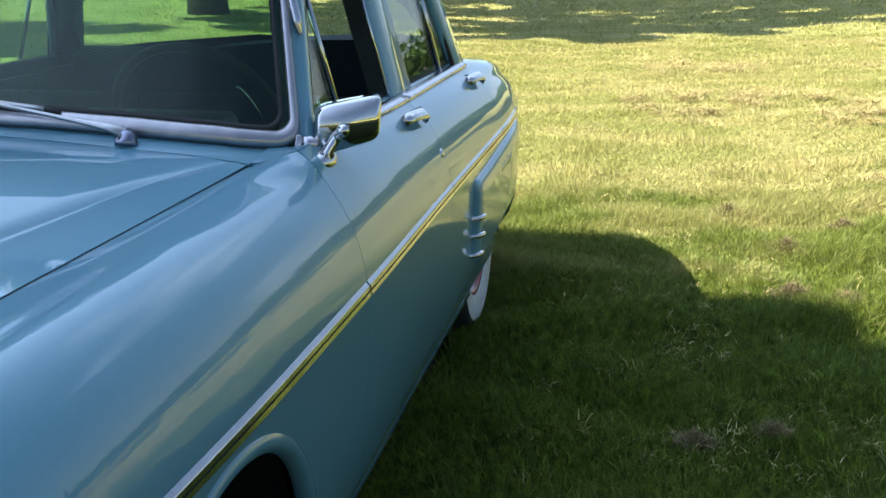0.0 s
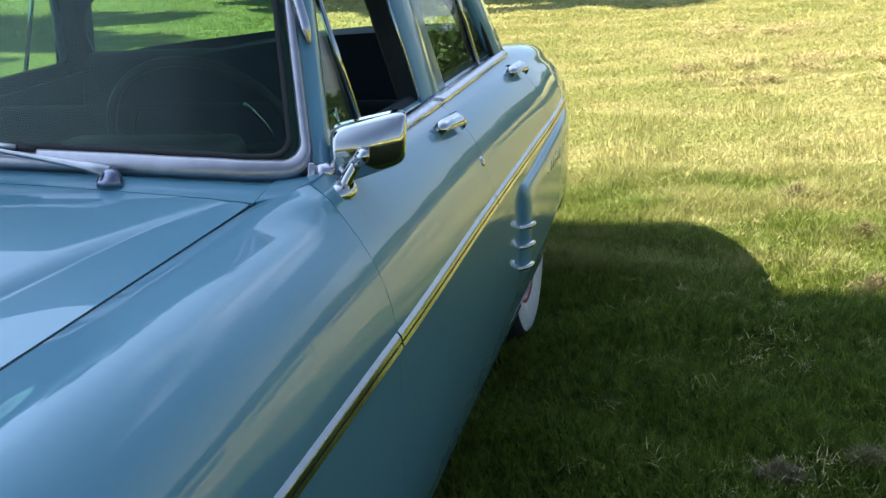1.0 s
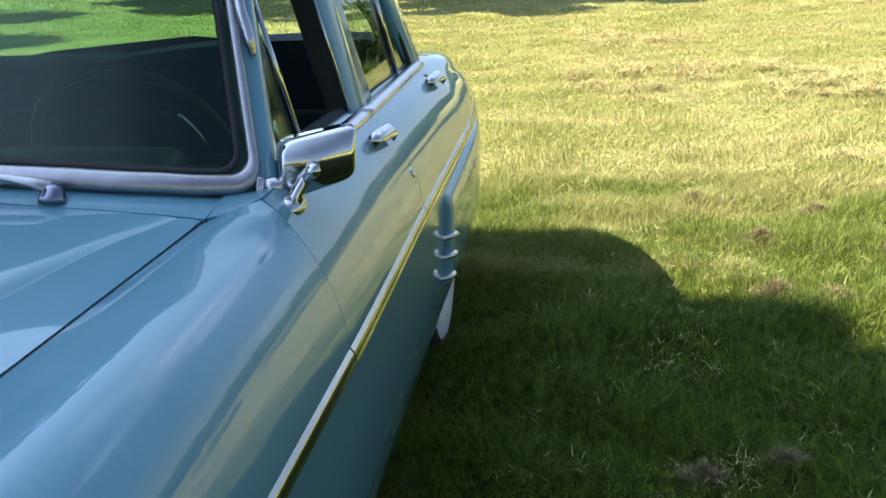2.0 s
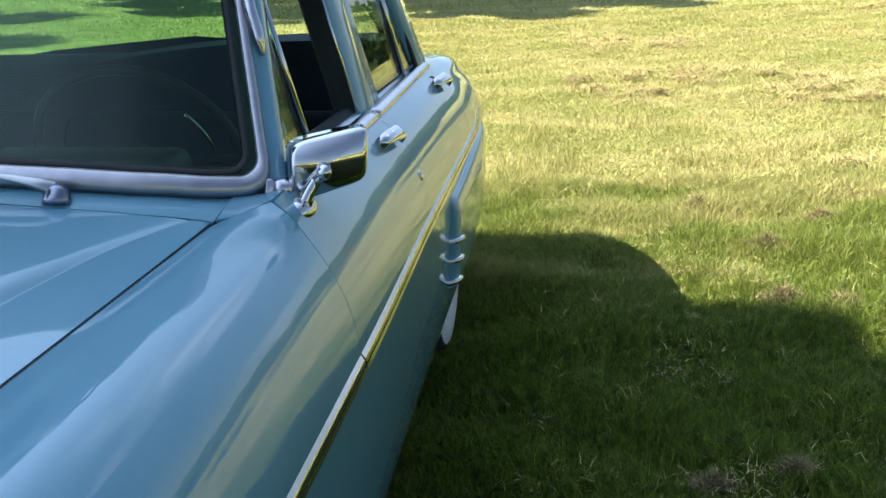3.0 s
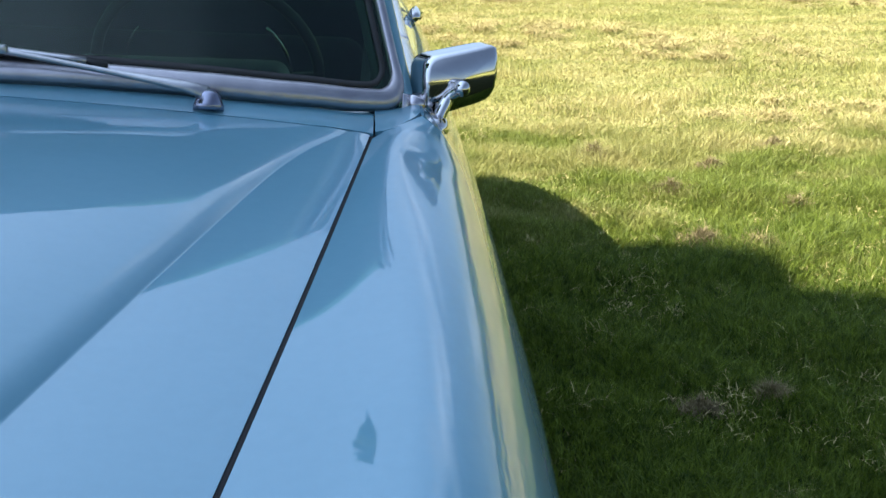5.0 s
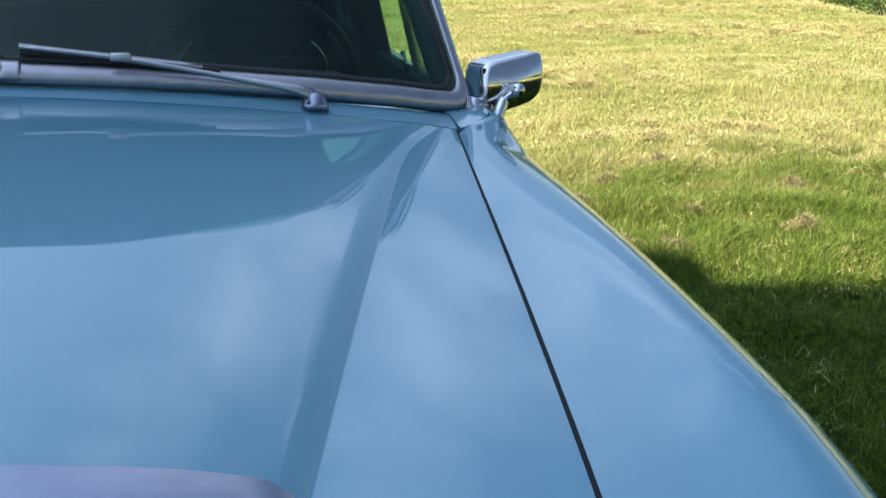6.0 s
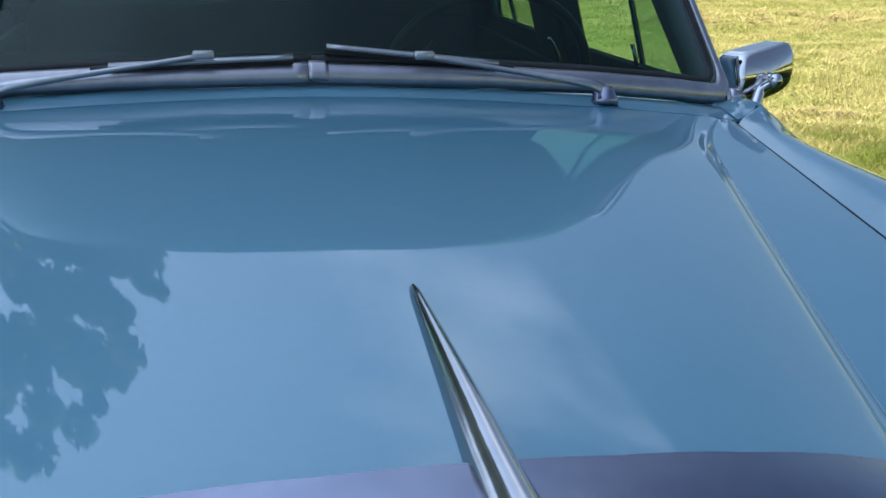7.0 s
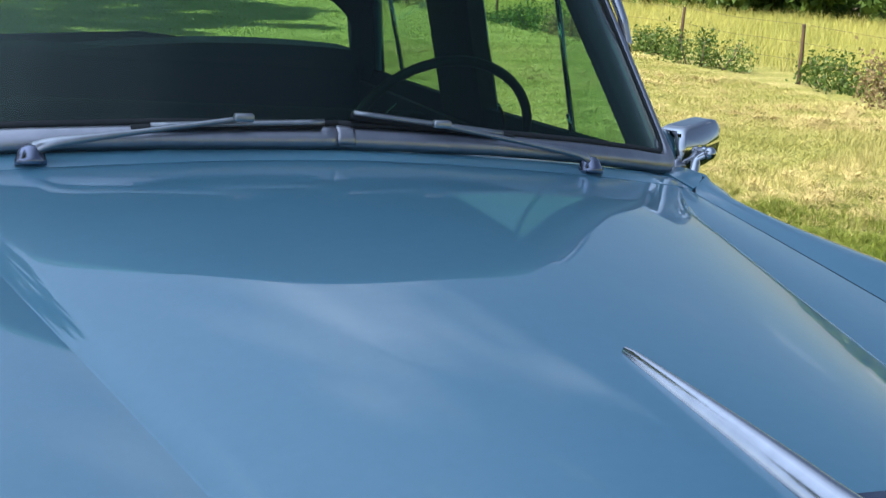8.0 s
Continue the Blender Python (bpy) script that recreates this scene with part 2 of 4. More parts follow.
# ---- the ground ----
def ground_height(x, y):
    """The meadow: level beside the car, rising gently on the car's other side, with low humps."""
    x, y = np.asarray(x, float), np.asarray(y, float)
    rise = 0.044 * np.logaddexp(0, -(x + 1.0) * 2.0) / 2.0
    rise = np.minimum(rise, 0.75 - 0.2 * np.exp(-rise))
    far = np.hypot(x, y)
    hump = 0.012 * np.sin(1.7 * x + 0.6) * np.sin(1.3 * y + 0.4) * smoothstep(far, 2, 6)
    return rise + hump


def axis_steps(lo, hi, fine_lo, fine_hi, fine):
    mid = np.arange(fine_lo, fine_hi + fine, fine)
    out = [fine_hi + fine * (1.18 ** k - 1) / 0.18 * 1.18 for k in range(1, 60)]
    back = [fine_lo - fine * (1.18 ** k - 1) / 0.18 * 1.18 for k in range(1, 60)]
    return np.array(sorted([b for b in back if b > lo] + [lo] + list(mid) + [o for o in out if o < hi] + [hi]))


def ground_material():
    m = bpy.data.materials.new("meadow_ground")
    m.use_nodes = True
    n, l = m.node_tree.nodes, m.node_tree.links
    b = n["Principled BSDF"]
    b.inputs["Roughness"].default_value, b.inputs["Specular IOR Level"].default_value = 0.95, 0.1
    geo = n.new("ShaderNodeNewGeometry")
    col = meadow_colour(n, l, geo.outputs["Position"], shaded_base=True)
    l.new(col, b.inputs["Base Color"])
    t, bp = n.new("ShaderNodeTexNoise"), n.new("ShaderNodeBump")
    t.inputs["Scale"].default_value, t.inputs["Detail"].default_value = 18, 8
    t.inputs["Roughness"].default_value = 0.75
    l.new(geo.outputs["Position"], t.inputs["Vector"])
    l.new(t.outputs["Fac"], bp.inputs["Height"])
    bp.inputs["Strength"].default_value, bp.inputs["Distance"].default_value = 1.0, 0.08
    l.new(bp.outputs[0], b.inputs["Normal"])
    return m


def meadow_colour(n, l, place, shaded_base=False):
    """Green grass with drifts of dry cut straw, by place; past the fence a yellow hay field."""
    def noise_at(scale, detail, stretch=(1, 1, 1)):
        mp, t = n.new("ShaderNodeMapping"), n.new("ShaderNodeTexNoise")
        mp.inputs["Scale"].default_value = stretch
        t.inputs["Scale"].default_value, t.inputs["Detail"].default_value = scale, detail
        t.inputs["Roughness"].default_value = 0.65
        l.new(place, mp.inputs["Vector"])
        l.new(mp.outputs[0], t.inputs["Vector"])
        return t.outputs["Fac"]

    def ramp(fac, a, b):
        r = n.new("ShaderNodeMapRange")
        r.inputs["From Min"].default_value, r.inputs["From Max"].default_value = a, b
        l.new(fac, r.inputs["Value"])
        return r.outputs[0]

    def mixed(fac, a, b):
        x = n.new("ShaderNodeMix")
        x.data_type = "RGBA"
        l.new(fac, x.inputs[0])
        for k, v in ((6, a), (7, b)):
            if isinstance(v, tuple):
                x.inputs[k].default_value = (*v, 1)
            else:
                l.new(v, x.inputs[k])
        return x.outputs[2]

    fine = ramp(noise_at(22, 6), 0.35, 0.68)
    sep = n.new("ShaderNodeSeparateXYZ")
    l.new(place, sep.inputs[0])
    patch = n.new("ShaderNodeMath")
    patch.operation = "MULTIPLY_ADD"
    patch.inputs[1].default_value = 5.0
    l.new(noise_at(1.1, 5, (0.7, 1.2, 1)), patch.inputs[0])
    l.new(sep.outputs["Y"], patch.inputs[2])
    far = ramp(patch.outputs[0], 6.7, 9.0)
    # The ground under lush grass is darkened to deepen the shade between blades.
    lush = mixed(fine, (0.018, 0.022, 0.006), (0.060, 0.066, 0.016)) if shaded_base else mixed(fine, (0.036, 0.066, 0.007), (0.215, 0.285, 0.034))
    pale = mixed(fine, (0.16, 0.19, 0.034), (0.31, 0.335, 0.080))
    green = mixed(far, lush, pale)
    straw = mixed(fine, (0.32, 0.29, 0.095), (0.52, 0.47, 0.20))
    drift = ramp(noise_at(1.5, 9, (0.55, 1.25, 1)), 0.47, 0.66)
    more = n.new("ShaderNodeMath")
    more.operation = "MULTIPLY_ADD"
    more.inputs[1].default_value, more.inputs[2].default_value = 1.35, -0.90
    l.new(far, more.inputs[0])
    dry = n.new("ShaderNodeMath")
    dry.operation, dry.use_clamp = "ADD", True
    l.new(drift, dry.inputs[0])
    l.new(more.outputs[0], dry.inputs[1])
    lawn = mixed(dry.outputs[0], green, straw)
    hay = mixed(ramp(noise_at(0.8, 8, (1, 0.4, 1)), 0.35, 0.65), (0.42, 0.39, 0.12), (0.31, 0.32, 0.085))
    return mixed(ramp(sep.outputs["X"], 8.4, 9.2), lawn, hay)


gx, gy = axis_steps(-400, 400, -4, 8, 0.25), axis_steps(-400, 400, -1, 14, 0.25)
GX, GY = np.meshgrid(gx, gy, indexing="ij")
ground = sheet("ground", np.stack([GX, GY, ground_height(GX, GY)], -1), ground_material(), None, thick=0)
tagged(ground, "mown meadow of green grass with drifts of dry straw", "ground", kind="structure")


def blade_material(name):
    m = bpy.data.materials.new(name)
    m.use_nodes = True
    n, l = m.node_tree.nodes, m.node_tree.links
    b = n["Principled BSDF"]
    b.inputs["Roughness"].default_value, b.inputs["Specular IOR Level"].default_value = 0.55, 0.25
    geo = n.new("ShaderNodeNewGeometry")
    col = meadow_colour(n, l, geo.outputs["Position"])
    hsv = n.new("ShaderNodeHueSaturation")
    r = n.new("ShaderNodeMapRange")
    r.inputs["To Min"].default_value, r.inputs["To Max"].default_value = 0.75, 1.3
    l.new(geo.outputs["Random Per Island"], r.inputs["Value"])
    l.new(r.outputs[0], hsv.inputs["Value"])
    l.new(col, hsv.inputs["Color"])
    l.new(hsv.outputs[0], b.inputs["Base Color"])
    thin, mix = n.new("ShaderNodeBsdfTranslucent"), n.new("ShaderNodeMixShader")
    l.new(hsv.outputs[0], thin.inputs["Color"])
    mix.inputs[0].default_value = 0.35
    l.new(b.outputs[0], mix.inputs[1])
    l.new(thin.outputs[0], mix.inputs[2])
    l.new(mix.outputs[0], n["Material Output"].inputs["Surface"])
    return m


def blades(name, x, y, height, width, lean, mat, seed, z=None):
    """Thousands of single blades of grass: each two bent faces."""
    rng = np.random.default_rng(seed)
    k = len(x)
    a = rng.uniform(0, 2 * np.pi, k)
    tuft = 0.5 + 0.5 * np.sin(5.1 * x + 2.3 * np.sin(3.7 * y)) * np.sin(4.3 * y + 1.9 * np.sin(2.9 * x))
    h = height * rng.uniform(0.40, 1.15, k) * (0.55 + 0.85 * tuft)
    w = width * rng.uniform(0.6, 1.3, k)
    ln = lean * rng.uniform(0.2, 1.4, k) * h
    d = rng.uniform(0, 2 * np.pi, k)
    base = np.stack([x, y, ground_height(x, y) - 0.004 if z is None else z], 1)
    side = np.stack([np.cos(a), np.sin(a), 0 * a], 1) * w[:, None] / 2
    off = np.stack([np.cos(d), np.sin(d), 0 * d], 1) * ln[:, None]
    up = np.stack([0 * h, 0 * h, h], 1)
    mid, tip = base + 0.3 * off + 0.6 * up, base + off + up * 0.95
    v = np.stack([base - side, base + side, mid + 0.7 * side, mid - 0.7 * side, tip], 1).reshape(-1, 3)
    o = 5 * np.arange(k)[:, None]
    quads, tris = o + np.array([[0, 1, 2, 3]]), o + np.array([[3, 2, 4]])
    mesh = bpy.data.meshes.new(name)
    mesh.vertices.add(len(v))
    mesh.vertices.foreach_set("co", v.ravel())
    loops = np.concatenate([quads, tris], 1).ravel()
    mesh.loops.add(len(loops))
    mesh.loops.foreach_set("vertex_index", loops)
    starts = np.stack([7 * np.arange(k), 7 * np.arange(k) + 4], 1).ravel()
    mesh.polygons.add(len(starts))
    mesh.polygons.foreach_set("loop_start", starts)
    mesh.update(calc_edges=True)
    return link(name, mesh, mat, None, smooth=False)


# ---- the car ----
# Built in its own axes: u across (the driver's side is positive), y from nose to tail, w up.
CAR = Matrix.Translation((-0.86, 0, 0)) @ pose(0, 0, 0, 0, 2.5, 0) @ Matrix.Translation((-0.806, 0, 0))
car = new("car")
car.matrix_world = CAR
tagged(car, "pale blue 1950s four-door sedan with chrome trim parked on grass", "car")

NOSE, TAIL, HOOD_BACK, DOOR_1, DOOR_2, DOOR_3 = 0.62, 5.46, 2.164, 2.235, 3.19, 4.16
FRONT_AXLE, REAR_AXLE, HUB = 1.50, 4.27, 0.345


def seam(v):
    return glide(v, [0.6, 0.9, 1.3, 2.164], [0.560, 0.607, 0.659, 0.759]), glide(v, [0.6, 0.9, 1.3, 2.164], [0.985, 1.010, 1.035, 1.085])


def section(v):
    """The outline of the car's side at v, from its top edge down to the sill: (u, w) points."""
    low = glide(v, [0.6, 0.7, 0.85, 1.0, 1.3, 1.75, 2.2, 3.1, 3.6, 4.2, 4.6, 4.85, 5.05, 5.2, 5.32, 5.40, 5.46],
                    [-0.17, -0.10, -0.052, -0.024, -0.008, 0, 0.0, -0.012, -0.016, -0.020, -0.038, -0.070, -0.104, -0.150, -0.20, -0.26, -0.34])
    high = glide(v, [0.6, 0.7, 0.85, 1.0, 1.3, 1.75, 2.2, 3.1, 4.05, 4.6, 4.85, 5.05, 5.2, 5.32, 5.40, 5.46],
                     [-0.17, -0.10, -0.052, -0.024, -0.009, 0, 0.0, -0.018, -0.038, -0.052, -0.074, -0.104, -0.146, -0.20, -0.27, -0.37])
    drop = glide(v, [0.6, 0.8, 1.2, 1.75, 2.2, 3.6, 4.2, 4.6, 4.85, 5.05, 5.25, 5.40, 5.46], [-0.10, -0.055, -0.012, 0, 0.004, 0.0, -0.012, -0.045, -0.072, -0.10, -0.14, -0.20, -0.25])
    dip = glide(v, [2.3, 2.6, 3.19, 4.1, 4.6], [0, -0.012, -0.030, -0.044, -0.055])
    door = [(0.836 + high * 0.8, 1.100 + dip), (0.846 + high * 0.9, 1.090 + dip), (0.862 + high, 1.074 + drop + 0.75 * dip), (0.882 + high, 1.046 + drop + 0.4 * dip)]
    if v < DOOR_1:
        su, sw = seam(min(v, HOOD_BACK))
        k = float(smoothstep(v, HOOD_BACK - 0.10, DOOR_1))
        top = [(su, sw - 0.006), (su + (0.84 - su) * 0.45 + high * 0.5, sw + 0.004), (0.822 + high, 1.064 + drop), (0.867 + high, 1.047 + drop)]
        k0 = float(np.clip((v - HOOD_BACK) / (DOOR_1 - HOOD_BACK), 0, 1))
        top = [((1 - f) * p[0] + f * q[0], (1 - f) * p[1] + f * q[1]) for p, q, f in zip(top, door, (k0, (k0 + k) / 2, k, k))]
    elif v < DOOR_3:
        top = door
    else:
        k = float(smoothstep(v, DOOR_3, DOOR_3 + 0.5))
        edge = [(0.716 + high * 0.6, 1.068 + drop), (0.800 + high * 0.8, 1.068 + drop), (0.862 + high, 1.060 + drop), (0.892 + high, 1.040 + drop)]
        top = [((1 - k) * p[0] + k * q[0], (1 - k) * p[1] + k * q[1]) for p, q in zip(door, edge)]
    rest = [(0.908, 1.008), (0.934, 0.964), (0.954, 0.915), (0.966, 0.866)]
    rest = [(u + high * (1 - i / 4) + low * i / 4, w + drop * (1 - i / 4)) for i, (u, w) in enumerate(rest)]
    sides = [(0.971, 0.823), (0.972, 0.76), (0.967, 0.60), (0.953, 0.45), (0.928, 0.335), (0.905, 0.300)]
    return top + rest + [(u + low, w) for u, w in sides]


def side_line(v, bottom=0.30, n=44):
    line = catmull(section(v), 7)
    line = line[line[:, 1] >= bottom - 1e-6] if bottom > 0.301 else line
    return resampled(line, n)


def side_at(v, w):
    """How far out the side stands at v and height w."""
    line = catmull(section(v), 7)
    order = np.argsort(line[:, 1])
    return float(np.interp(w, line[order, 1], line[order, 0]))


def side_normal(v, w):
    a, b = side_at(v, w - 0.012), side_at(v, w + 0.012)
    return Vector((0.024, 0, a - b)).normalized()


def arch(v, axle, r):
    d = r * r - (v - axle) ** 2
    return HUB + 0.02 + math.sqrt(d) if d > 0 else 0.30


def rear_arch(v):
    """The low, flat-topped opening over the rear wheel."""
    d = abs(v - REAR_AXLE - 0.02) / 0.47
    return 0.30 + 0.215 * (1 - d ** 3.2) ** (1 / 2.2) if d < 1 else 0.30


def side_panel(name, v0, v1, label="", axle=None, r=0.36, n=40):
    vs = list(np.linspace(v0, v1, n))
    if axle:
        vs += [axle + r * math.cos(a) for a in np.linspace(0, math.pi, 29)]
        vs += [axle - r - 0.002, axle + r + 0.002]
        vs = [v for v in sorted(vs) if v0 <= v <= v1]
    grid = []
    for v in vs:
        b = 0.30 if not axle else max(0.30, arch(v, axle, r)) if axle < 3 else rear_arch(v)
        grid.append([(u, v, w) for u, w in side_line(v, b)])
    ob = sheet(name, grid, PAINT, car, label, 0.006, flip=False)
    return ob


GAPW = 0.0011
fender = side_panel("front_fender", NOSE, DOOR_1 - GAPW, "pale blue front fender with a wheel arch", FRONT_AXLE, 0.395, 60)
door_f = side_panel("front_door", DOOR_1 + GAPW, DOOR_2 - GAPW)
door_r = side_panel("rear_door", DOOR_2 + GAPW, DOOR_3 - GAPW)
quarter = side_panel("rear_quarter_panel", DOOR_3 + GAPW, TAIL, "", REAR_AXLE, 0.37, 50)
for ob in (fender, door_f, door_r, quarter):
    mirrored(ob)

# A dark inner shell that shows in the gaps between panels.
for name, v0, v1 in (("inner_shell", 1.93, 3.80),):
    grid = [[(u - 0.022, v, w - 0.012) for u, w in side_line(v, 0.30)] for v in np.linspace(v0, v1, 30)]
    mirrored(sheet(name, grid, GAP, car, "dark inner shell", 0.003))


def foot(v):
    """Where the hood's raised middle begins: u and w."""
    return glide(v, [0.72, 0.95, 1.06, 1.80, 1.90, 1.98, 2.05, 2.11, 2.164], [0.318, 0.370, 0.396, 0.580, 0.607, 0.632, 0.661, 0.694, 0.727])


def crown(v):
    return glide(v, [0.9, 1.0, 1.25, 1.7, 2.164], [1.098, 1.106, 1.119, 1.136, 1.146])


def hood_height(u, v):
    """The hood: flat beside the fenders, a sharp shoulder, and a broad crowned middle."""
    u = abs(u)
    su, sw = seam(v)
    f = foot(v)
    if u >= f:
        return sw + 0.010 * math.sin(math.pi * min(1, (su - u) / (su - f)) / 2)
    base = sw + 0.010
    top = crown(v)
    merge = 1 - 0.70 * float(smoothstep(v, 1.80, 2.14))
    step = 0.027 * merge
    k, crease = min(1.0, (f - u) / 0.26), min(1.0, (f - u) / 0.034)
    rise = step * (0.36 * (1 - (1 - crease) ** 2) + 0.64 * (1 - (1 - k) ** 2))
    return base + rise + (top - base - step) * (1 - (u / f) ** 1.8)


def scoop_edge(u):
    return float(np.interp(abs(u), [0, 0.1, 0.2, 0.29, 0.345, 0.377, 0.396], [0.953, 0.957, 0.971, 0.991, 1.001, 0.993, 0.968]))


def hood_back(u):
    return float(np.interp(abs(u), [0, 0.3, 0.5, 0.65, 0.759], [2.112, 2.115, 2.124, 2.14, 2.161]))


# Sideways places are kept as shares of the seam's and the shoulder's place, so that columns follow both.
share = [0.0] + list(np.linspace(0.06, 0.74, 13)) + list(np.linspace(0.77, 0.96, 14)) + list(np.linspace(0.965, 1.0, 9)) + [1.006, 1.02, 1.04] + list(np.linspace(1.08, 2.0, 9))
share = [-q for q in share[:0:-1]] + share


def u_of(q, v):
    a, f, su = abs(q), float(foot(v)), float(seam(v)[0]) - 0.0065
    u = a * f if a <= 1 else f + (a - 1) * (su - f)
    return math.copysign(u, q)


grid = []
for s in np.linspace(0, 1, 64):
    row = []
    for q in share:
        v0 = scoop_edge(q * 0.396)
        v0 -= (v0 - 0.72) * float(smoothstep(abs(q), 0.90, 1.02))
        v = v0 + s * (hood_back(u_of(q, 2.13)) - v0)
        u = u_of(q, v)
        row.append((u, v, hood_height(u, v)))
    grid.append(row)
sheet("hood", grid, PAINT, car, "pale blue hood with a raised middle", 0.006, flip=True)

# The lower nose of the hood below its air scoop, and the rounded front.
grid = []
for v in np.linspace(NOSE, 1.12, 20):
    su = float(seam(v)[0]) - GAPW
    row = []
    for k in np.linspace(-1, 1, 31):
        u = k * min(su, 0.40 if v > 0.80 else su)
        w = float(seam(v)[1]) - 0.012 + 0.012 * (1 - (u / su) ** 2) - 0.10 * float(smoothstep(-v, -0.80, -NOSE))
        row.append((u, v, w))
    grid.append(row)
sheet("hood_nose", grid, PAINT, car, "", 0.006, flip=True)
grid = []
for k in np.linspace(-1, 1, 41):
    u = 0.765 * k
    top = float(np.interp(abs(u), [0.0, 0.52, 0.565, 0.62, 0.70, 0.765], [0.873, 0.872, 0.978, 0.978, 0.955, 0.88]))
    grid.append([(u, NOSE + 0.004 - 0.05 * math.sin(math.pi * s) * (1 - 0.5 * k * k), top + s * (0.32 - top)) for s in np.linspace(0, 1, 14)])
sheet("nose_panel", grid, PAINT, car, "pale blue nose panel", 0.006)

# Chrome lip round the scoop.
lip = []
for k in np.linspace(-1, 1, 61):
    u = 0.390 * k
    e = scoop_edge(u)
    h = hood_height(u, e + 0.002) + 0.002
    low = float(seam(e)[1]) + 0.004
    end = math.sqrt(max(0.0, 1 - max(0.0, (abs(k) - 0.80) / 0.20) ** 2))
    depth = 0.006 + 0.092 * end
    drop = (h - low) * 0.55 * (0.12 + 0.88 * end)
    lip.append([(u, e, h), (u, e - depth * 0.35, h - drop * 0.10), (u, e - depth * 0.68, h - drop * 0.30), (u, e - depth * 0.9, h - drop * 0.62),
                (u, e - depth, h - drop), (u, e - depth * 0.92, h - drop * 1.18), (u, e - depth * 0.4, h - drop * 1.25)])
lip = [resampled(catmull(r, 4), 20) for r in lip]
sheet("scoop_lip", lip, LIP, car, "wide worn chrome lip of the hood's air scoop", 0.004)
# A black slab stands for the shade inside the scoop's opening.
part("scoop_shade_slab", box((0.56, 0.02, 0.07), (0, 1.05, 1.035), 0.004), GAP, car, "black slab standing for the shade inside the scoop")

# Hood ornament: a long tapering chrome spear.
def ornament_ring(v):
    k = float(np.clip((1.252 - v) / 0.52, 0, 1))
    wide, high = 0.005 + 0.022 * k ** 0.9, 0.008 + 0.023 * k ** 0.9
    return wide, high


rings = []
for v in np.linspace(1.256, 0.70, 34):
    wide, high = ornament_ring(v)
    if v > 1.245:
        wide, high = wide * 0.8, high * 0.75
    b = (hood_height(0, max(v, 0.95)) if v > 0.95 else hood_height(0, 0.95) - 0.04 * (0.95 - v)) - 0.004
    ring = []
    for a in np.linspace(0, math.pi, 15):
        x = math.cos(a)
        ring.append((0.011 + wide * x, v, b + (high + 0.004) * (1 - min(1.0, abs(x)) ** 2.2) ** 0.65))
    rings.append(ring)
sheet("hood_ornament", rings, SATIN, car, "long chrome spear ornament", 0.003, flip=True)

# Cowl between the hood and the windshield.
def screen_base(u):
    """The foot of the windshield: y and w."""
    a = abs(u)
    return (float(np.interp(a, [0, 0.3, 0.5, 0.62, 0.72, 0.79, 0.83], [2.160, 2.166, 2.184, 2.208, 2.245, 2.295, 2.345])),
            float(np.interp(a, [0, 0.3, 0.5, 0.65, 0.80, 0.83], [1.165, 1.158, 1.144, 1.127, 1.102, 1.100])))


grid = []
for s in np.linspace(0, 1, 7):
    row = []
    for k in np.linspace(-1, 1, 61):
        u = k * 0.757
        a = hood_back(u) + 0.004
        hb = hood_height(min(abs(u), 0.75), hood_back(u))
        y1, w1 = screen_base(u)
        w1 -= 0.012
        row.append((u, a + s * (y1 + 0.02 - a), hb + (w1 - hb) * float(smoothstep(s, 0, 1)) + 0.004 * math.sin(math.pi * s)))
    grid.append(row)
sheet("cowl", grid, PAINT, car, "pale blue cowl below the windshield", 0.006, flip=True)
line_a = [(float(seam(HOOD_BACK)[0]) + 0.001, 2.168, float(seam(HOOD_BACK)[1]))] + [(section(v)[0][0], v, section(v)[0][1]) for v in (2.185, 2.205, 2.225, 2.26, 2.30, 2.34, 2.39)]
line_b = [(u, screen_base(u)[0] + 0.012, screen_base(u)[1] - 0.010) for u in (0.757, 0.765, 0.773, 0.78, 0.787, 0.794, 0.80, 0.805)]
line_a, line_b = resampled(line_a, 14), resampled(line_b, 14)
mirrored(sheet("cowl_corner", [[tuple(p * (1 - t) + q * t) for t in np.linspace(0, 1, 6)] for p, q in zip(line_a, line_b)], PAINT, car, "pale blue corner of the cowl", 0.006, flip=True))
part("hood_gap_shadow", sweep([(u, hood_back(u) + 0.003, hood_height(min(abs(u), 0.75), hood_back(u)) - 0.016) for u in np.linspace(-0.75, 0.75, 31)],
                              [(-0.02, -0.004), (0.02, -0.004), (0.02, 0.004), (-0.02, 0.004)], (0, 0, 1)), GAP, car, "dark gap behind the hood")
for sg in (1, -1):
    part("fender_seam", sweep([(sg * (float(seam(v)[0]) - 0.0032), v, float(seam(v)[1]) - 0.0045) for v in np.linspace(0.7, 2.17, 20)],
                              [(-0.0042, -0.004), (0.0042, -0.004), (0.0042, 0.0036), (-0.0042, 0.0036)], (0, 0, 1)), GAP, car, "dark seam between hood and fender")

# Windshield: a curved pane with a wide chrome surround.
LEAN_V, LEAN_U, SCREEN_H = 0.62, 0.28, 0.385


def screen_at(u, h, out=0.0):
    """A point of the windshield's plane above its foot at u."""
    y, w = screen_base(u)
    k = u * (1 - LEAN_U * h / 0.80)
    return (k * (1 + out / 0.8), y - out + LEAN_V * h + 0.03 * (abs(u) / 0.8) ** 2 * h, w + h)


UEND = 0.800
grid = [[screen_at(u, h) for u in np.linspace(-UEND, UEND, 61)] for h in np.linspace(0.0, SCREEN_H, 16)]
pane = sheet("windshield", grid, TINTED, car, "green-tinted curved windshield", 0.004)
pane.visible_shadow = False


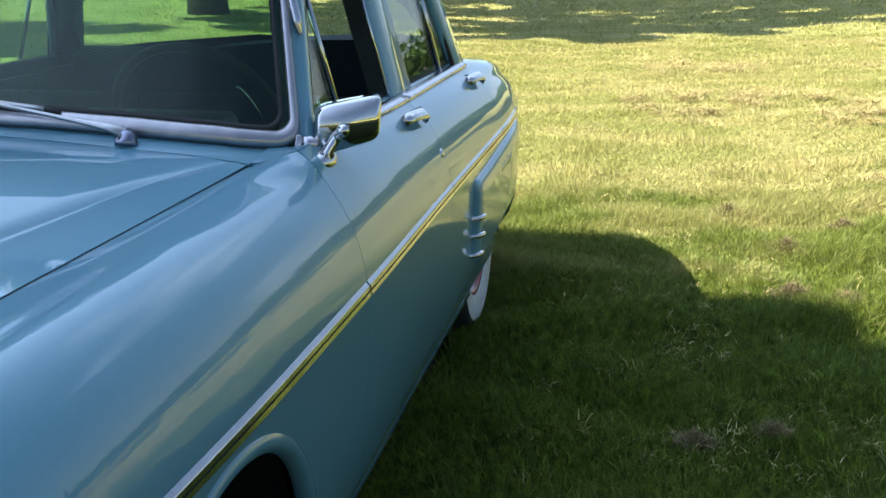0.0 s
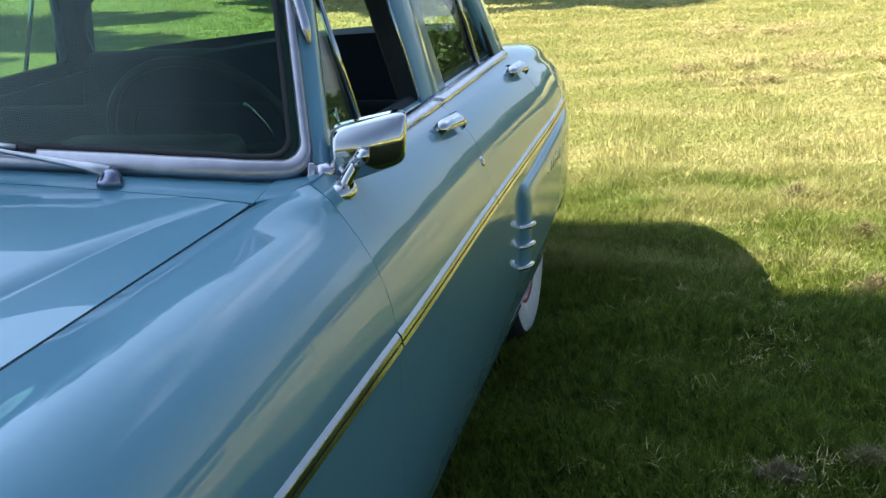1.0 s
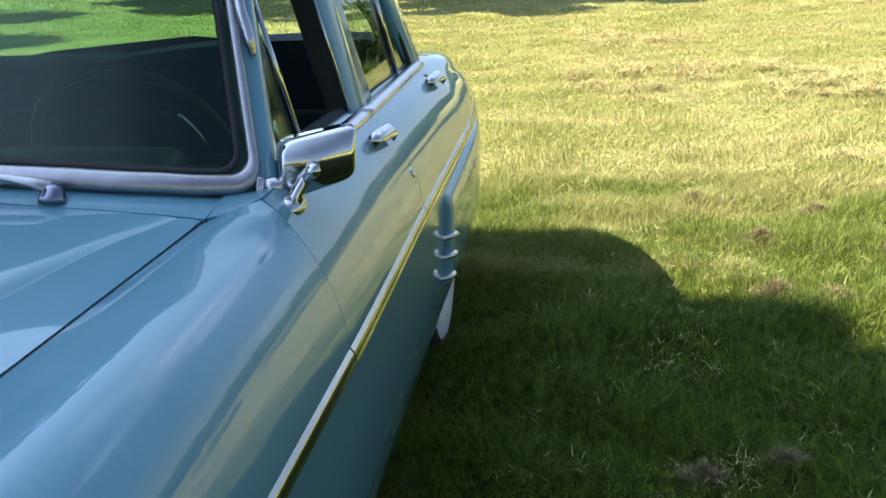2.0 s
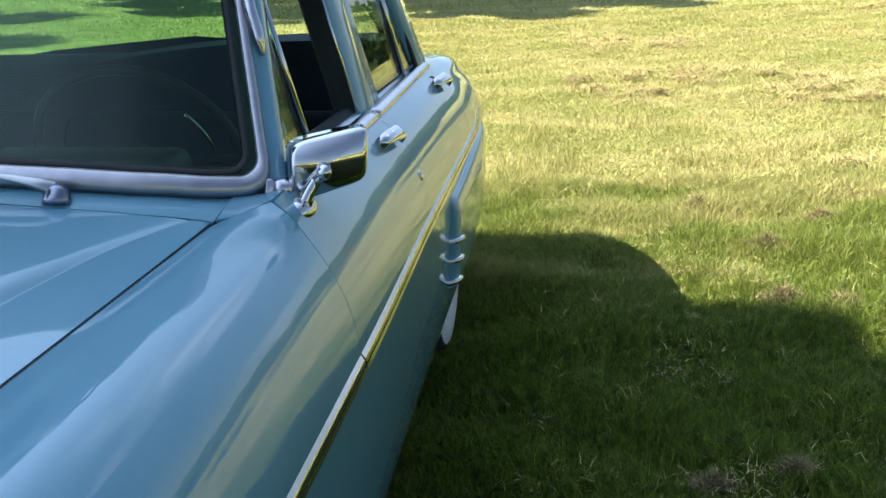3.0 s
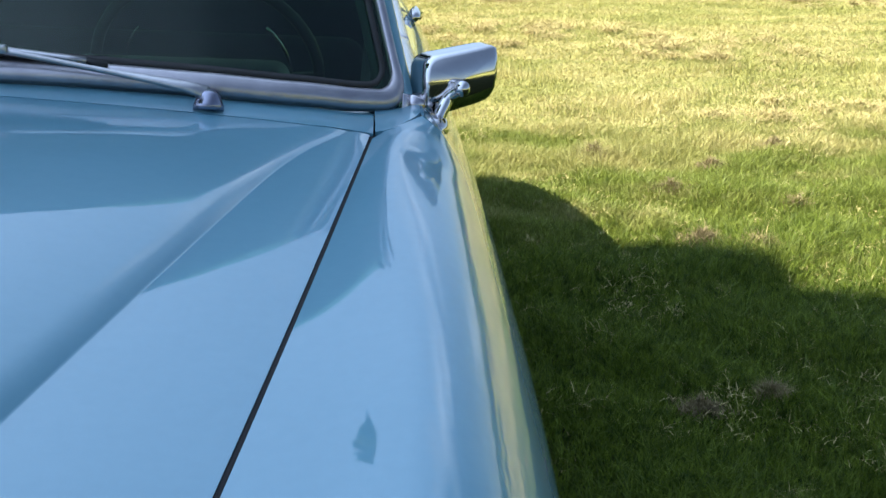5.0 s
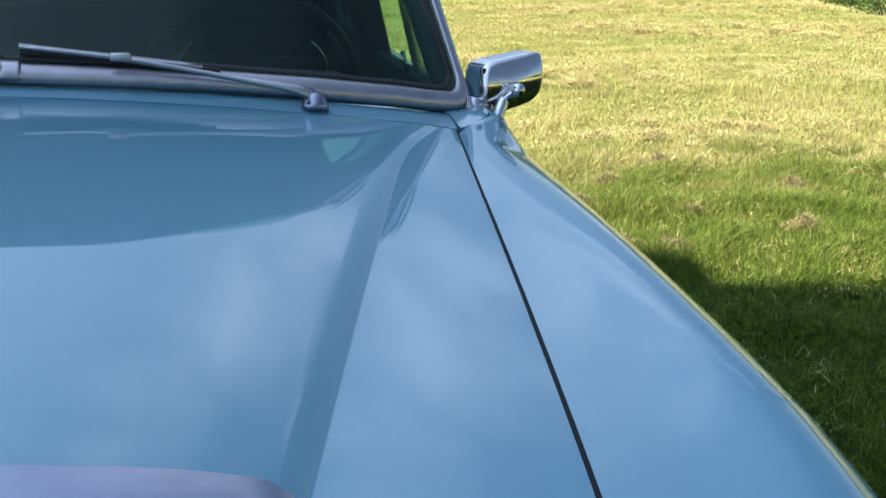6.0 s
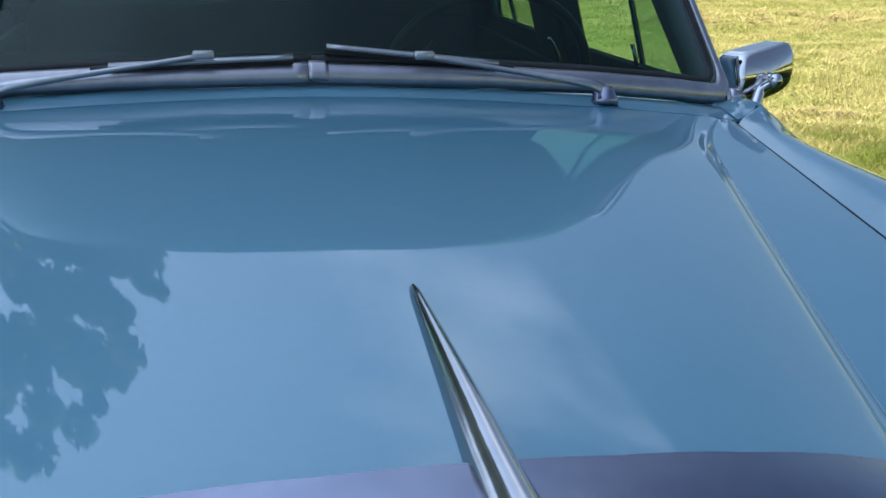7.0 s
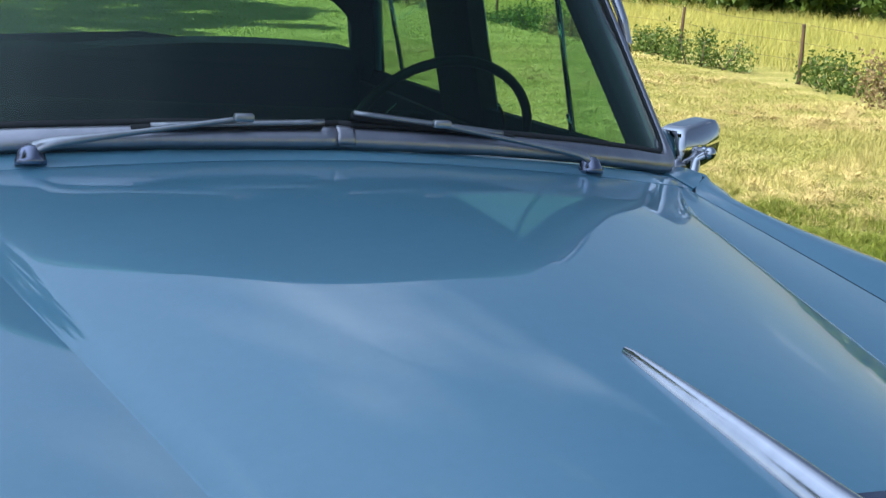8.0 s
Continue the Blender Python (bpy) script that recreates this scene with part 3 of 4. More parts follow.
def frame_line(h0=0.0):
    foot_line = [screen_at(u, 0.016, 0.004) for u in np.linspace(0, UEND - 0.035, 30)]
    bend = [screen_at(UEND - 0.035 + 0.037 * math.sin(a), 0.016 + 0.037 * (1 - math.cos(a)), 0.004) for a in np.linspace(0.2, math.pi / 2, 7)]
    up = [screen_at(UEND + 0.002, h, 0.004) for h in np.linspace(0.075, SCREEN_H, 14)]
    return foot_line + bend + up


line = frame_line()
ups = [(0.25 * min(1, i / 36), -0.75, 0.65) for i in range(len(line))]
prof = lambda s: [(x * (1.0 - 0.45 * float(smoothstep(s, 0.62, 0.75))), y) for x, y in ((-0.013, 0.0), (-0.012, 0.0055), (-0.004, 0.008), (0.008, 0.008), (0.018, 0.005), (0.021, -0.002), (0.024, -0.011), (0.0, -0.009), (-0.012, -0.006))]
mirrored(part("windshield_trim", sweep(line, prof, ups), TRIM, car, "wide dull chrome windshield surround"))
seal = [screen_at(u, 0.031, 0.001) for u in np.linspace(0, UEND - 0.05, 30)] + [screen_at(UEND - 0.05 + 0.034 * math.sin(a), 0.031 + 0.034 * (1 - math.cos(a)), 0.001) for a in np.linspace(0.2, math.pi / 2, 7)]
seal += [screen_at(UEND - 0.016, h, 0.001) for h in np.linspace(0.09, SCREEN_H, 14)]
mirrored(part("windshield_seal", sweep(seal, [(-0.005, -0.004), (0.005, -0.004), (0.005, 0.005), (-0.005, 0.005)], ups), RUBBER, car, "black rubber seal"))
sleeve = [(-0.0142, -0.002), (-0.0130, 0.0070), (-0.004, 0.0095), (0.008, 0.0095), (0.0192, 0.0062), (0.0212, -0.004)]
part("trim_joint", sweep([screen_at(u, 0.016, 0.004) for u in np.linspace(-0.005, 0.027, 6)], sleeve, [(0, -0.75, 0.65)] * 6), TRIM, car, "chrome sleeve over the joint of the trim")
for sg in (1, -1):
    part("corner_clip", box((0.016, 0.014, 0.030), (0, 0, 0), 0.004, 2, Matrix.Translation((sg * 0.808, 2.318, 1.108)) @ pose(0, 0, 0, -20, sg * 12, sg * 38)), DULL_CHROME, car, "chrome clip at the windshield corner")


# Roof, pillars and side glass.
def glass_u(w):
    return 0.770 - 0.27 * (w - 1.16)


def roof_edge(v):
    """The roof's side edge: u and w."""
    return (float(np.interp(v, [2.40, 2.50, 2.65, 3.0, 3.6, 3.95, 4.12], [0.69, 0.705, 0.722, 0.728, 0.715, 0.68, 0.63])),
            float(np.interp(v, [2.40, 2.50, 2.65, 3.0, 3.6, 3.95, 4.12], [1.455, 1.465, 1.478, 1.485, 1.474, 1.44, 1.40])))


grid = []
for s in np.linspace(0, 1, 36):
    row = []
    for k in np.linspace(-1, 1, 41):
        v = 2.395 + 0.14 * abs(k) ** 2.2
        v += s * (4.10 - v)
        eu, ew = roof_edge(v)
        peak = float(np.interp(v, [2.38, 2.6, 3.0, 3.5, 3.9, 4.10], [1.555, 1.576, 1.600, 1.592, 1.545, 1.49]))
        row.append((eu * k, v, ew + (peak - ew) * (1 - abs(k) ** 2.6)))
    grid.append(row)
sheet("roof", grid, PAINT, car, "pale blue rounded roof", 0.02, flip=True)
sheet("headliner", [[(u * 0.97, v, w - 0.03) for u, v, w in row] for row in grid[1:-1]], HEADLINER, car, "grey cloth headliner", 0.004, flip=True)

# Pillars as lofted posts between the belt and the roof.
def post(name, v_low, v_high, width_low, width_high, u_low=None, u_high=None, depth=0.045, mat=None, label="", w_low=1.045, w_high=1.475):
    rings = []
    for t in np.linspace(0, 1, 10):
        w = w_low + t * (w_high - w_low)
        v = v_low + t * (v_high - v_low)
        half = (width_low + t * (width_high - width_low)) / 2
        u = (u_low + t * (u_high - u_low)) if u_low else glass_u(w)
        ring = [(u + 0.004, v - half + 0.008, w), (u + 0.012, v - half + 0.016, w), (u + 0.014, v, w), (u + 0.012, v + half - 0.016, w), (u + 0.004, v + half - 0.008, w),
                (u - 0.006, v + half, w), (u - depth, v + half, w), (u - depth, v - half, w), (u - 0.006, v - half, w)]
        rings.append(ring)
    ob = sheet(name, rings, mat or PAINT, car, label, 0, close=True, flip=False)
    mirrored(ob)
    return ob


p_low, p_high = screen_at(UEND, 0.0), screen_at(UEND, SCREEN_H)
post("windshield_pillar", p_low[1] + 0.055, p_high[1] + 0.05, 0.075, 0.085, p_low[0] + 0.018, p_high[0] + 0.022, 0.018, label="pale blue windshield pillar", w_low=1.09, w_high=1.47)
# Dark covers, here and on the rear pillar, paint shade on the inner faces.
post("pillar_inner_shade", p_low[1] + 0.050, p_high[1] + 0.045, 0.070, 0.080, p_low[0] - 0.002, p_high[0] + 0.002, 0.03, VINYL, "dark inner cover standing for shade on the windshield pillar", w_low=1.09, w_high=1.45)
post("door_pillar", 3.265, 3.27, 0.25, 0.23, label="pale blue door pillar")
post("rear_pillar", 4.125, 3.97, 0.16, 0.16, depth=0.015, label="pale blue rear pillar", w_high=1.455)
post("pillar_inner_shade", 4.115, 3.965, 0.13, 0.15, 0.768, 0.658, 0.04, CLOTH, "dark inner cover standing for shade on the rear pillar", w_high=1.455)
# Painted ledge between the belt and the side glass.
ledge, inner = [], []
for v in np.linspace(2.36, 4.20, 24):
    bu, bw = section(min(v, DOOR_3 - 0.01))[0]
    ledge.append([(bu - 0.004, v, bw + 0.004), (bu - 0.02, v, bw + 0.012), (glass_u(1.10) + 0.004, v, bw + 0.018)])
    inner.append([(glass_u(1.10) + 0.003, v, bw + 0.0175), (glass_u(1.10) - 0.012, v, bw + 0.030), (glass_u(1.10) - 0.03, v, bw + 0.026), (glass_u(1.10) - 0.04, v, 1.03)])
mirrored(sheet("inner_ledge", inner, CLOTH, car, "dark inner window ledge", 0.004))
mirrored(sheet("window_ledge", ledge, PAINT, car, "pale blue ledge below the side glass", 0.004))
# Rear window frame: the shell behind, with a rounded opening.
def tail_shell(u, t):
    """The sloping back of the cabin: t runs from the deck to the roof."""
    a = abs(u) / 0.74
    return (u * (1 - 0.10 * t), 4.33 - 0.26 * t - 0.17 * a ** 2.2, 1.05 + 0.43 * t - 0.05 * t * a ** 2)


def shell_ring(k, inner):
    """A point of the opening's edge (inner: rounded above, sharp and bowed below) or of the outer rim, going round."""
    a = 2 * math.pi * k
    c, s = math.cos(a), math.sin(a)
    if not inner:
        return (0.765 * math.copysign(abs(c) ** 0.12, c), 0.5 + 0.56 * math.copysign(abs(s) ** 0.12, s))
    if s >= 0:
        return (0.715 * math.copysign(abs(c) ** 0.62, c), 0.33 + 0.53 * s ** 0.62)
    x = 0.715 * math.copysign(abs(c) ** 0.14, c)
    return (x, 0.33 - (0.165 + 0.135 * (x / 0.715) ** 2) * abs(s) ** 0.14)


grid = []
for t in np.linspace(0, 1, 6):
    row = []
    for k in np.linspace(0, 1, 72, endpoint=False):
        a, b = shell_ring(k, True), shell_ring(k, False)
        row.append(tail_shell(a[0] + t * (b[0] - a[0]), a[1] + t * (b[1] - a[1])))
    grid.append(row)
sheet("rear_window_surround", grid, PAINT, car, "", 0.02, close=True)
lining = []
for t in np.linspace(-0.10, 1, 6):
    row = []
    for k in np.linspace(0, 1, 72, endpoint=False):
        a, b = shell_ring(k, True), shell_ring(k, False)
        x, y, w = tail_shell(a[0] + t * (b[0] - a[0]), a[1] + t * (b[1] - a[1]) + (0.05 if t < 0 and a[1] < 0.33 else 0))
        row.append((x * 0.985, y - 0.030, w))
    lining.append(row)
sheet("rear_window_lining", lining, CLOTH, car, "dark lining round the rear window", 0.003, close=True)
grid = []
for t in np.linspace(0, 1, 8):
    row = []
    for k in np.linspace(0, 1, 72, endpoint=False):
        a = shell_ring(k, True)
        row.append(tail_shell(a[0] * t * 1.005, 0.45 + (a[1] - 0.45) * t * 1.005))
    grid.append(row)
pane = sheet("rear_window", grid, CLEAR, car, "curved rear window", 0.004, close=True)
pane.visible_shadow = False
# Deck behind the cabin.
grid = []
for v in np.linspace(4.18, TAIL, 18):
    top = side_line(v, 0.30)[0]
    row = []
    for k in np.linspace(-1, 1, 31):
        row.append((top[0] * k, v, top[1] + 0.012 * (1 - k * k) * (1 - float(smoothstep(v, 5.0, TAIL)))))
    grid.append(row)
sheet("trunk_lid", grid, PAINT, car, "", 0.006, flip=True)
end = side_line(TAIL, 0.30)
grid = [[(k * u, TAIL - 0.001 + 0.03 * (1 - k * k), w) for u, w in end] for k in np.linspace(-1, 1, 21)]
sheet("tail_panel", grid, PAINT, car, "", 0.006)


def side_pane(name, corners, mat, label):
    """A pane in the side's plane, from four (v, w) corners: front low, rear low, rear high, front high."""
    a, b, c, d = [np.array(p) for p in corners]
    grid = []
    for t in np.linspace(0, 1, 8):
        row = []
        for s in np.linspace(0, 1, 8):
            v, w = (1 - t) * ((1 - s) * a + s * b) + t * ((1 - s) * d + s * c)
            row.append((glass_u(w) - 0.006, v, w))
        grid.append(row)
    ob = sheet(name, grid, mat, car, label, 0.004, flip=True)
    ob.visible_shadow = False
    mirrored(ob).visible_shadow = False


side_pane("vent_window", [(2.385, 1.10), (2.695, 1.10), (2.705, 1.455), (2.56, 1.45)], CLEAR, "small triangular vent window")
side_pane("rear_door_window", [(3.375, 1.05), (3.825, 1.05), (3.845, 1.455), (3.38, 1.46)], CLEAR, "raised rear door window")
side_pane("rear_vent_window", [(3.835, 1.045), (4.055, 1.045), (3.91, 1.42), (3.855, 1.44)], CLEAR, "small fixed rear side window")


def bar_on_glass(name, pts, r, mat, label, out=0.0):
    line = [(glass_u(w) + out, v, w) for v, w in pts]
    ob = part(name, tube(line, r, 8), mat, car, label)
    mirrored(ob)


bar_on_glass("vent_divider", [(2.70, 1.10), (2.703, 1.28), (2.706, 1.46)], 0.007, CHROME, "chrome divider of the vent window")
bar_on_glass("vent_seal", [(2.39, 1.105), (2.44, 1.20), (2.51, 1.35), (2.56, 1.45)], 0.006, RUBBER, "black rubber seal of the vent window", -0.004)
bar_on_glass("vent_latch", [(2.66, 1.115), (2.655, 1.135), (2.662, 1.16)], 0.005, DULL_CHROME, "small vent window latch", -0.03)
bar_on_glass("window_divider", [(3.83, 1.05), (3.84, 1.28), (3.85, 1.45)], 0.008, CHROME, "thin chrome divider of the rear window")
bar_on_glass("door_window_trim", [(3.132, 1.07), (3.138, 1.28), (3.142, 1.46)], 0.004, CHROME, "thin chrome edge of the window opening", 0.006)
bar_on_glass("rear_window_seal", [(4.048, 1.05), (4.0, 1.22), (3.935, 1.39), (3.88, 1.45)], 0.010, RUBBER, "black rubber window seal")
channel = [[(glass_u(w) + du, 3.136 + dv, w) for du, dv in ((0.008, 0.004), (0.004, -0.004), (-0.045, -0.004), (-0.055, 0.01), (-0.055, 0.26))] for w in np.linspace(1.05, 1.47, 8)]
mirrored(sheet("window_channel", channel, RUBBER, car, "black window channel of the door pillar", 0.003))

# Chrome belt moulding under the side windows.
belt_prof = [(-0.017, -0.012), (0.013, -0.012), (0.0165, -0.004), (0.012, 0.005), (-0.004, 0.011), (-0.017, 0.012)]
for v0, v1 in ((2.318, DOOR_2 - GAPW), (DOOR_2 + GAPW, DOOR_3)):
    pts = [(float(section(v)[0][0]) + 0.004 - 0.010 * (1 - float(smoothstep(v, 2.29, 2.44))), v, float(section(v)[0][1]) + 0.004 + 0.004 * (1 - float(smoothstep(v, 2.29, 2.44))))
           for v in np.linspace(v0, v1, 24)]
    mirrored(part("belt_moulding", sweep(pts, belt_prof, (0, 0, 1)), DULL_CHROME, car, "chrome moulding below the side windows"))
# Chrome drip rail that ends low on the windshield pillar.
rail = [(0.768, 2.476, 1.318), (0.758, 2.484, 1.36), (0.743, 2.496, 1.41), (0.726, 2.535, 1.462), (0.738, 2.66, 1.482), (0.744, 3.0, 1.490), (0.730, 3.6, 1.478), (0.695, 3.95, 1.446), (0.70, 4.06, 1.40)]
line = catmull(rail, 6)
mirrored(part("drip_rail", tube(line, [0.004 + 0.007 * min(1, i / 4) for i in range(len(line))], 8), DULL_CHROME, car, "chrome drip rail"))


# Chrome strip along the side.
def strip(v0, v1, n):
    pts = [(side_at(v, 0.825) + 0.003, v, 0.825) for v in np.linspace(v0, v1, n)]
    prof = [(-0.006, -0.0262), (0.0118, -0.0256), (0.0132, -0.0242), (0.0114, -0.0156), (0.007, -0.0152), (0.007, -0.0118), (0.0112, -0.0114),
            (0.0098, -0.0040), (0.0086, -0.0018), (0.0030, 0.0055), (-0.0030, 0.0125), (-0.008, 0.0145)]
    # A flush black filler draws the dark line along the strip.
    groove = [(0.002, -0.0155), (0.0100, -0.0155), (0.0100, -0.0115), (0.002, -0.0115)]
    mirrored(part("strip_black_line", sweep(pts, groove, (0, 0, 1)), GAP, car, "black line along the chrome strip"))
    mirrored(part("side_strip", sweep(pts, prof, (0, 0, 1)), SATIN, car, "chrome strip along the side", smooth=False))


strip(0.72, DOOR_1 - 0.004, 30)
strip(DOOR_1 + 0.004, DOOR_2 - 0.003, 20)
strip(DOOR_2 + 0.003, DOOR_3 - 0.003, 20)
strip(DOOR_3 + 0.003, 5.0, 20)


# Rolled lip round the wheel arches.
def arch_lip(axle, r):
    pts = []
    for a in np.linspace(0.06, math.pi - 0.06, 40):
        v, w = axle + r * math.cos(a), HUB + 0.02 + r * math.sin(a)
        pts.append((side_at(v, w) - 0.008, v, w + 0.006))
    mirrored(part("arch_lip", tube(pts, 0.021, 14), PAINT, car, "rolled edge of the wheel arch"))


arch_lip(FRONT_AXLE, 0.395)

# Bulging rear fender with its upright false scoop and chrome fins.
BULGE0 = 3.565


def bulge(v, w):
    lead = math.sqrt(max(0.0, 1 - (1 - min(1, (v - BULGE0) / 0.05)) ** 2))
    top = 0.755 + 0.025 * float(smoothstep(v, 3.6, 4.4))
    shoulder = math.sqrt(max(0.0, 1 - (1 - min(1, max(0, (top - w) / 0.05))) ** 2))
    fade = 1 - float(smoothstep(v, 4.45, 5.05))
    return side_at(v, w) - 0.004 + 0.030 * lead * shoulder * fade


vs = sorted(list(BULGE0 + 0.06 * (1 - np.cos(np.linspace(0, math.pi / 2, 10)))) + list(np.linspace(3.64, 5.06, 28)) +
            [REAR_AXLE + 0.385 * math.cos(a) for a in np.linspace(0.0, math.pi, 25)])
grid = []
for v in vs:
    b = max(0.485 if v < REAR_AXLE else 0.33, rear_arch(v) - 0.004)
    top = 0.755 + 0.025 * float(smoothstep(v, 3.6, 4.4))
    row = [(bulge(v, w), v, w) for w in top - (top - b) * (1 - np.cos(np.linspace(0, math.pi / 2, 20)))]
    grid.append(row)
mirrored(sheet("rear_fender", grid, PAINT, car, "bulging pale blue rear fender", 0.006))
for w in (0.632, 0.572, 0.506):
    fin = []
    for t in np.linspace(0, 1, 14):
        a = -0.35 + t * (math.pi / 2 + 0.35)
        fin.append((side_at(BULGE0, w) - 0.006 + 0.040 * math.sin(max(a, 0)) + 0.010 * min(a, 0), BULGE0 + 0.045 - 0.058 * math.cos(a), w))
    mirrored(part("scoop_fin", sweep(fin, [(-0.012, -0.005), (0.007, -0.008), (0.011, -0.002), (0.007, 0.006), (-0.012, 0.005)], (0, 0, 1)), CHROME, car, "chrome fin of the rear fender scoop"))
for i, (v, w0, w1) in enumerate([(3.93, 0.70, 0.745), (4.0, 0.695, 0.725), (4.05, 0.695, 0.725), (4.1, 0.695, 0.735), (4.15, 0.695, 0.725), (4.2, 0.69, 0.725)]):
    mirrored(part("script_bar", tube([(bulge(v, w0) + 0.004, v, w0), (bulge(v + 0.012, w1) + 0.004, v + 0.012, w1)], 0.004, 6), CHROME, car, "chrome script stroke"))


# Door handles and locks.
def handle(v, w):
    u = side_at(v, w)
    n = side_normal(v, w)
    up = n.cross(Vector((0, 1, 0))).normalized()
    if up.z < 0:
        up = -up
    base = Vector((u, v, w))
    at = lambda a, b, c: base + Vector((0, a, 0)) + b * up + c * n
    line = [at(-0.100, 0.000, 0.010), at(-0.092, 0.000, 0.030), at(-0.05, -0.004, 0.036), at(0.0, -0.009, 0.037), at(0.045, -0.013, 0.034), at(0.056, -0.014, 0.012)]
    prof = lambda s: [(x * (0.75 + 0.5 * s), y * (0.8 + 0.4 * s)) for x, y in ((-0.019, -0.003), (-0.017, 0.003), (0.0, 0.0045), (0.017, 0.003), (0.019, -0.003), (0.0, -0.003))]
    grip = part("door_handle", sweep(catmull(line, 5), prof, n), CHROME, car, "chrome pull handle")
    # A thin black plate on the paint stands for the shaded recess.
    plate = bmesh.new()
    pts = [at(-0.125, 0.002, 0.0005), at(-0.02, -0.014, 0.0005), at(0.07, -0.008, 0.0005), at(0.04, 0.030, 0.0005), at(-0.05, 0.036, 0.0005)]
    low = [plate.verts.new(p) for p in pts]
    high = [plate.verts.new(p + 0.003 * n) for p in pts]
    plate.faces.new(high)
    plate.faces.new(low[::-1])
    for i in range(5):
        j = (i + 1) % 5
        plate.faces.new((low[i], low[j], high[j], high[i]))
    p = part("handle_shade_plate", plate, GAP, car, "dark pointed plate standing for the shaded recess behind the handle", smooth=False)
    for ob in (grip, p):
        mirrored(ob)
    btn = part("push_button", tube([at(0.05, -0.004, 0.004), at(0.05, -0.004, 0.030)], 0.011, 12), CHROME, car, "round chrome push button")
    mirrored(btn)


handle(3.075, 1.032)
handle(4.05, 1.010)
n = side_normal(3.165, 0.922)
b = Vector((side_at(3.165, 0.922), 3.165, 0.922))
mirrored(part("door_lock", tube([b - 0.004 * n, b + 0.006 * n, b + 0.010 * n], [0.014, 0.014, 0.009], 14), CHROME, car, "round chrome door lock"))

# Sill strip.
mirrored(part("sill", sweep([(side_at(v, 0.31) - 0.016, v, 0.288) for v in np.linspace(1.9, 3.86, 16)],
                            [(-0.03, -0.02), (0.012, -0.02), (0.012, 0.012), (-0.03, 0.02)], (0, 0, 1)), PAINT, car, "pale blue sill"))
part("underbody", box((1.66, 3.9, 0.10), (0, 2.95, 0.36), 0.02), GAP, car, "dark underbody")
for axle in (FRONT_AXLE, REAR_AXLE):
    for sg in (1, -1):
        grid = [[(sg * x, axle + 0.44 * math.cos(a), HUB + 0.02 + 0.43 * math.sin(a)) for x in (0.60, 0.70, 0.80, 0.90 if axle < 3 else 0.86)] for a in np.linspace(-0.2, math.pi + 0.2, 24)]
        sheet("wheel_well", grid, GAP, car, "dark wheel well", 0.004)
        grid = [[(sg * 0.60, axle + r * math.cos(a), HUB + 0.02 + r * math.sin(a)) for r in (0.01, 0.2, 0.42)] for a in np.linspace(0, 2 * math.pi, 25)]
        sheet("wheel_well", grid, GAP, car, "dark wheel well", 0.004)

# Wheels.
tyre_prof = [(-0.075, 0.20), (-0.088, 0.24), (-0.090, 0.29), (-0.070, 0.335), (-0.04, 0.347), (0.0, 0.349), (0.04, 0.347), (0.070, 0.335), (0.086, 0.312), (0.088, 0.305)]
white_prof = [(0.0885, 0.305), (0.091, 0.285), (0.090, 0.25), (0.085, 0.222), (0.076, 0.205)]
rim_prof = [(0.074, 0.207), (0.070, 0.196), (0.060, 0.186), (0.045, 0.178), (0.030, 0.150), (0.034, 0.13), (0.030, 0.05), (0.030, 0.001)]
cap_prof = [(0.034, 0.128), (0.052, 0.118), (0.064, 0.085), (0.072, 0.04), (0.074, 0.001)]
for axle, track in ((FRONT_AXLE, 0.745), (REAR_AXLE, 0.765)):
    for sg in (1, -1):
        m = Matrix.Translation((sg * track, axle, HUB)) @ Matrix.Diagonal((sg, 1, 1, 1))
        wheel = None
        for name, prof, mat, label in (("wheel", tyre_prof, RUBBER, "black tyre"), ("whitewall", white_prof, WHITE_RUBBER, "wide white sidewall"),
                                       ("rim", rim_prof, RED_PAINT, "dark red steel rim"), ("hubcap", cap_prof, CHROME, "small chrome hubcap")):
            bm = lathe(catmull(prof, 3))
            bm.transform(m)
            ob = part(name, bm, mat, wheel or car, label)
            wheel = wheel or ob

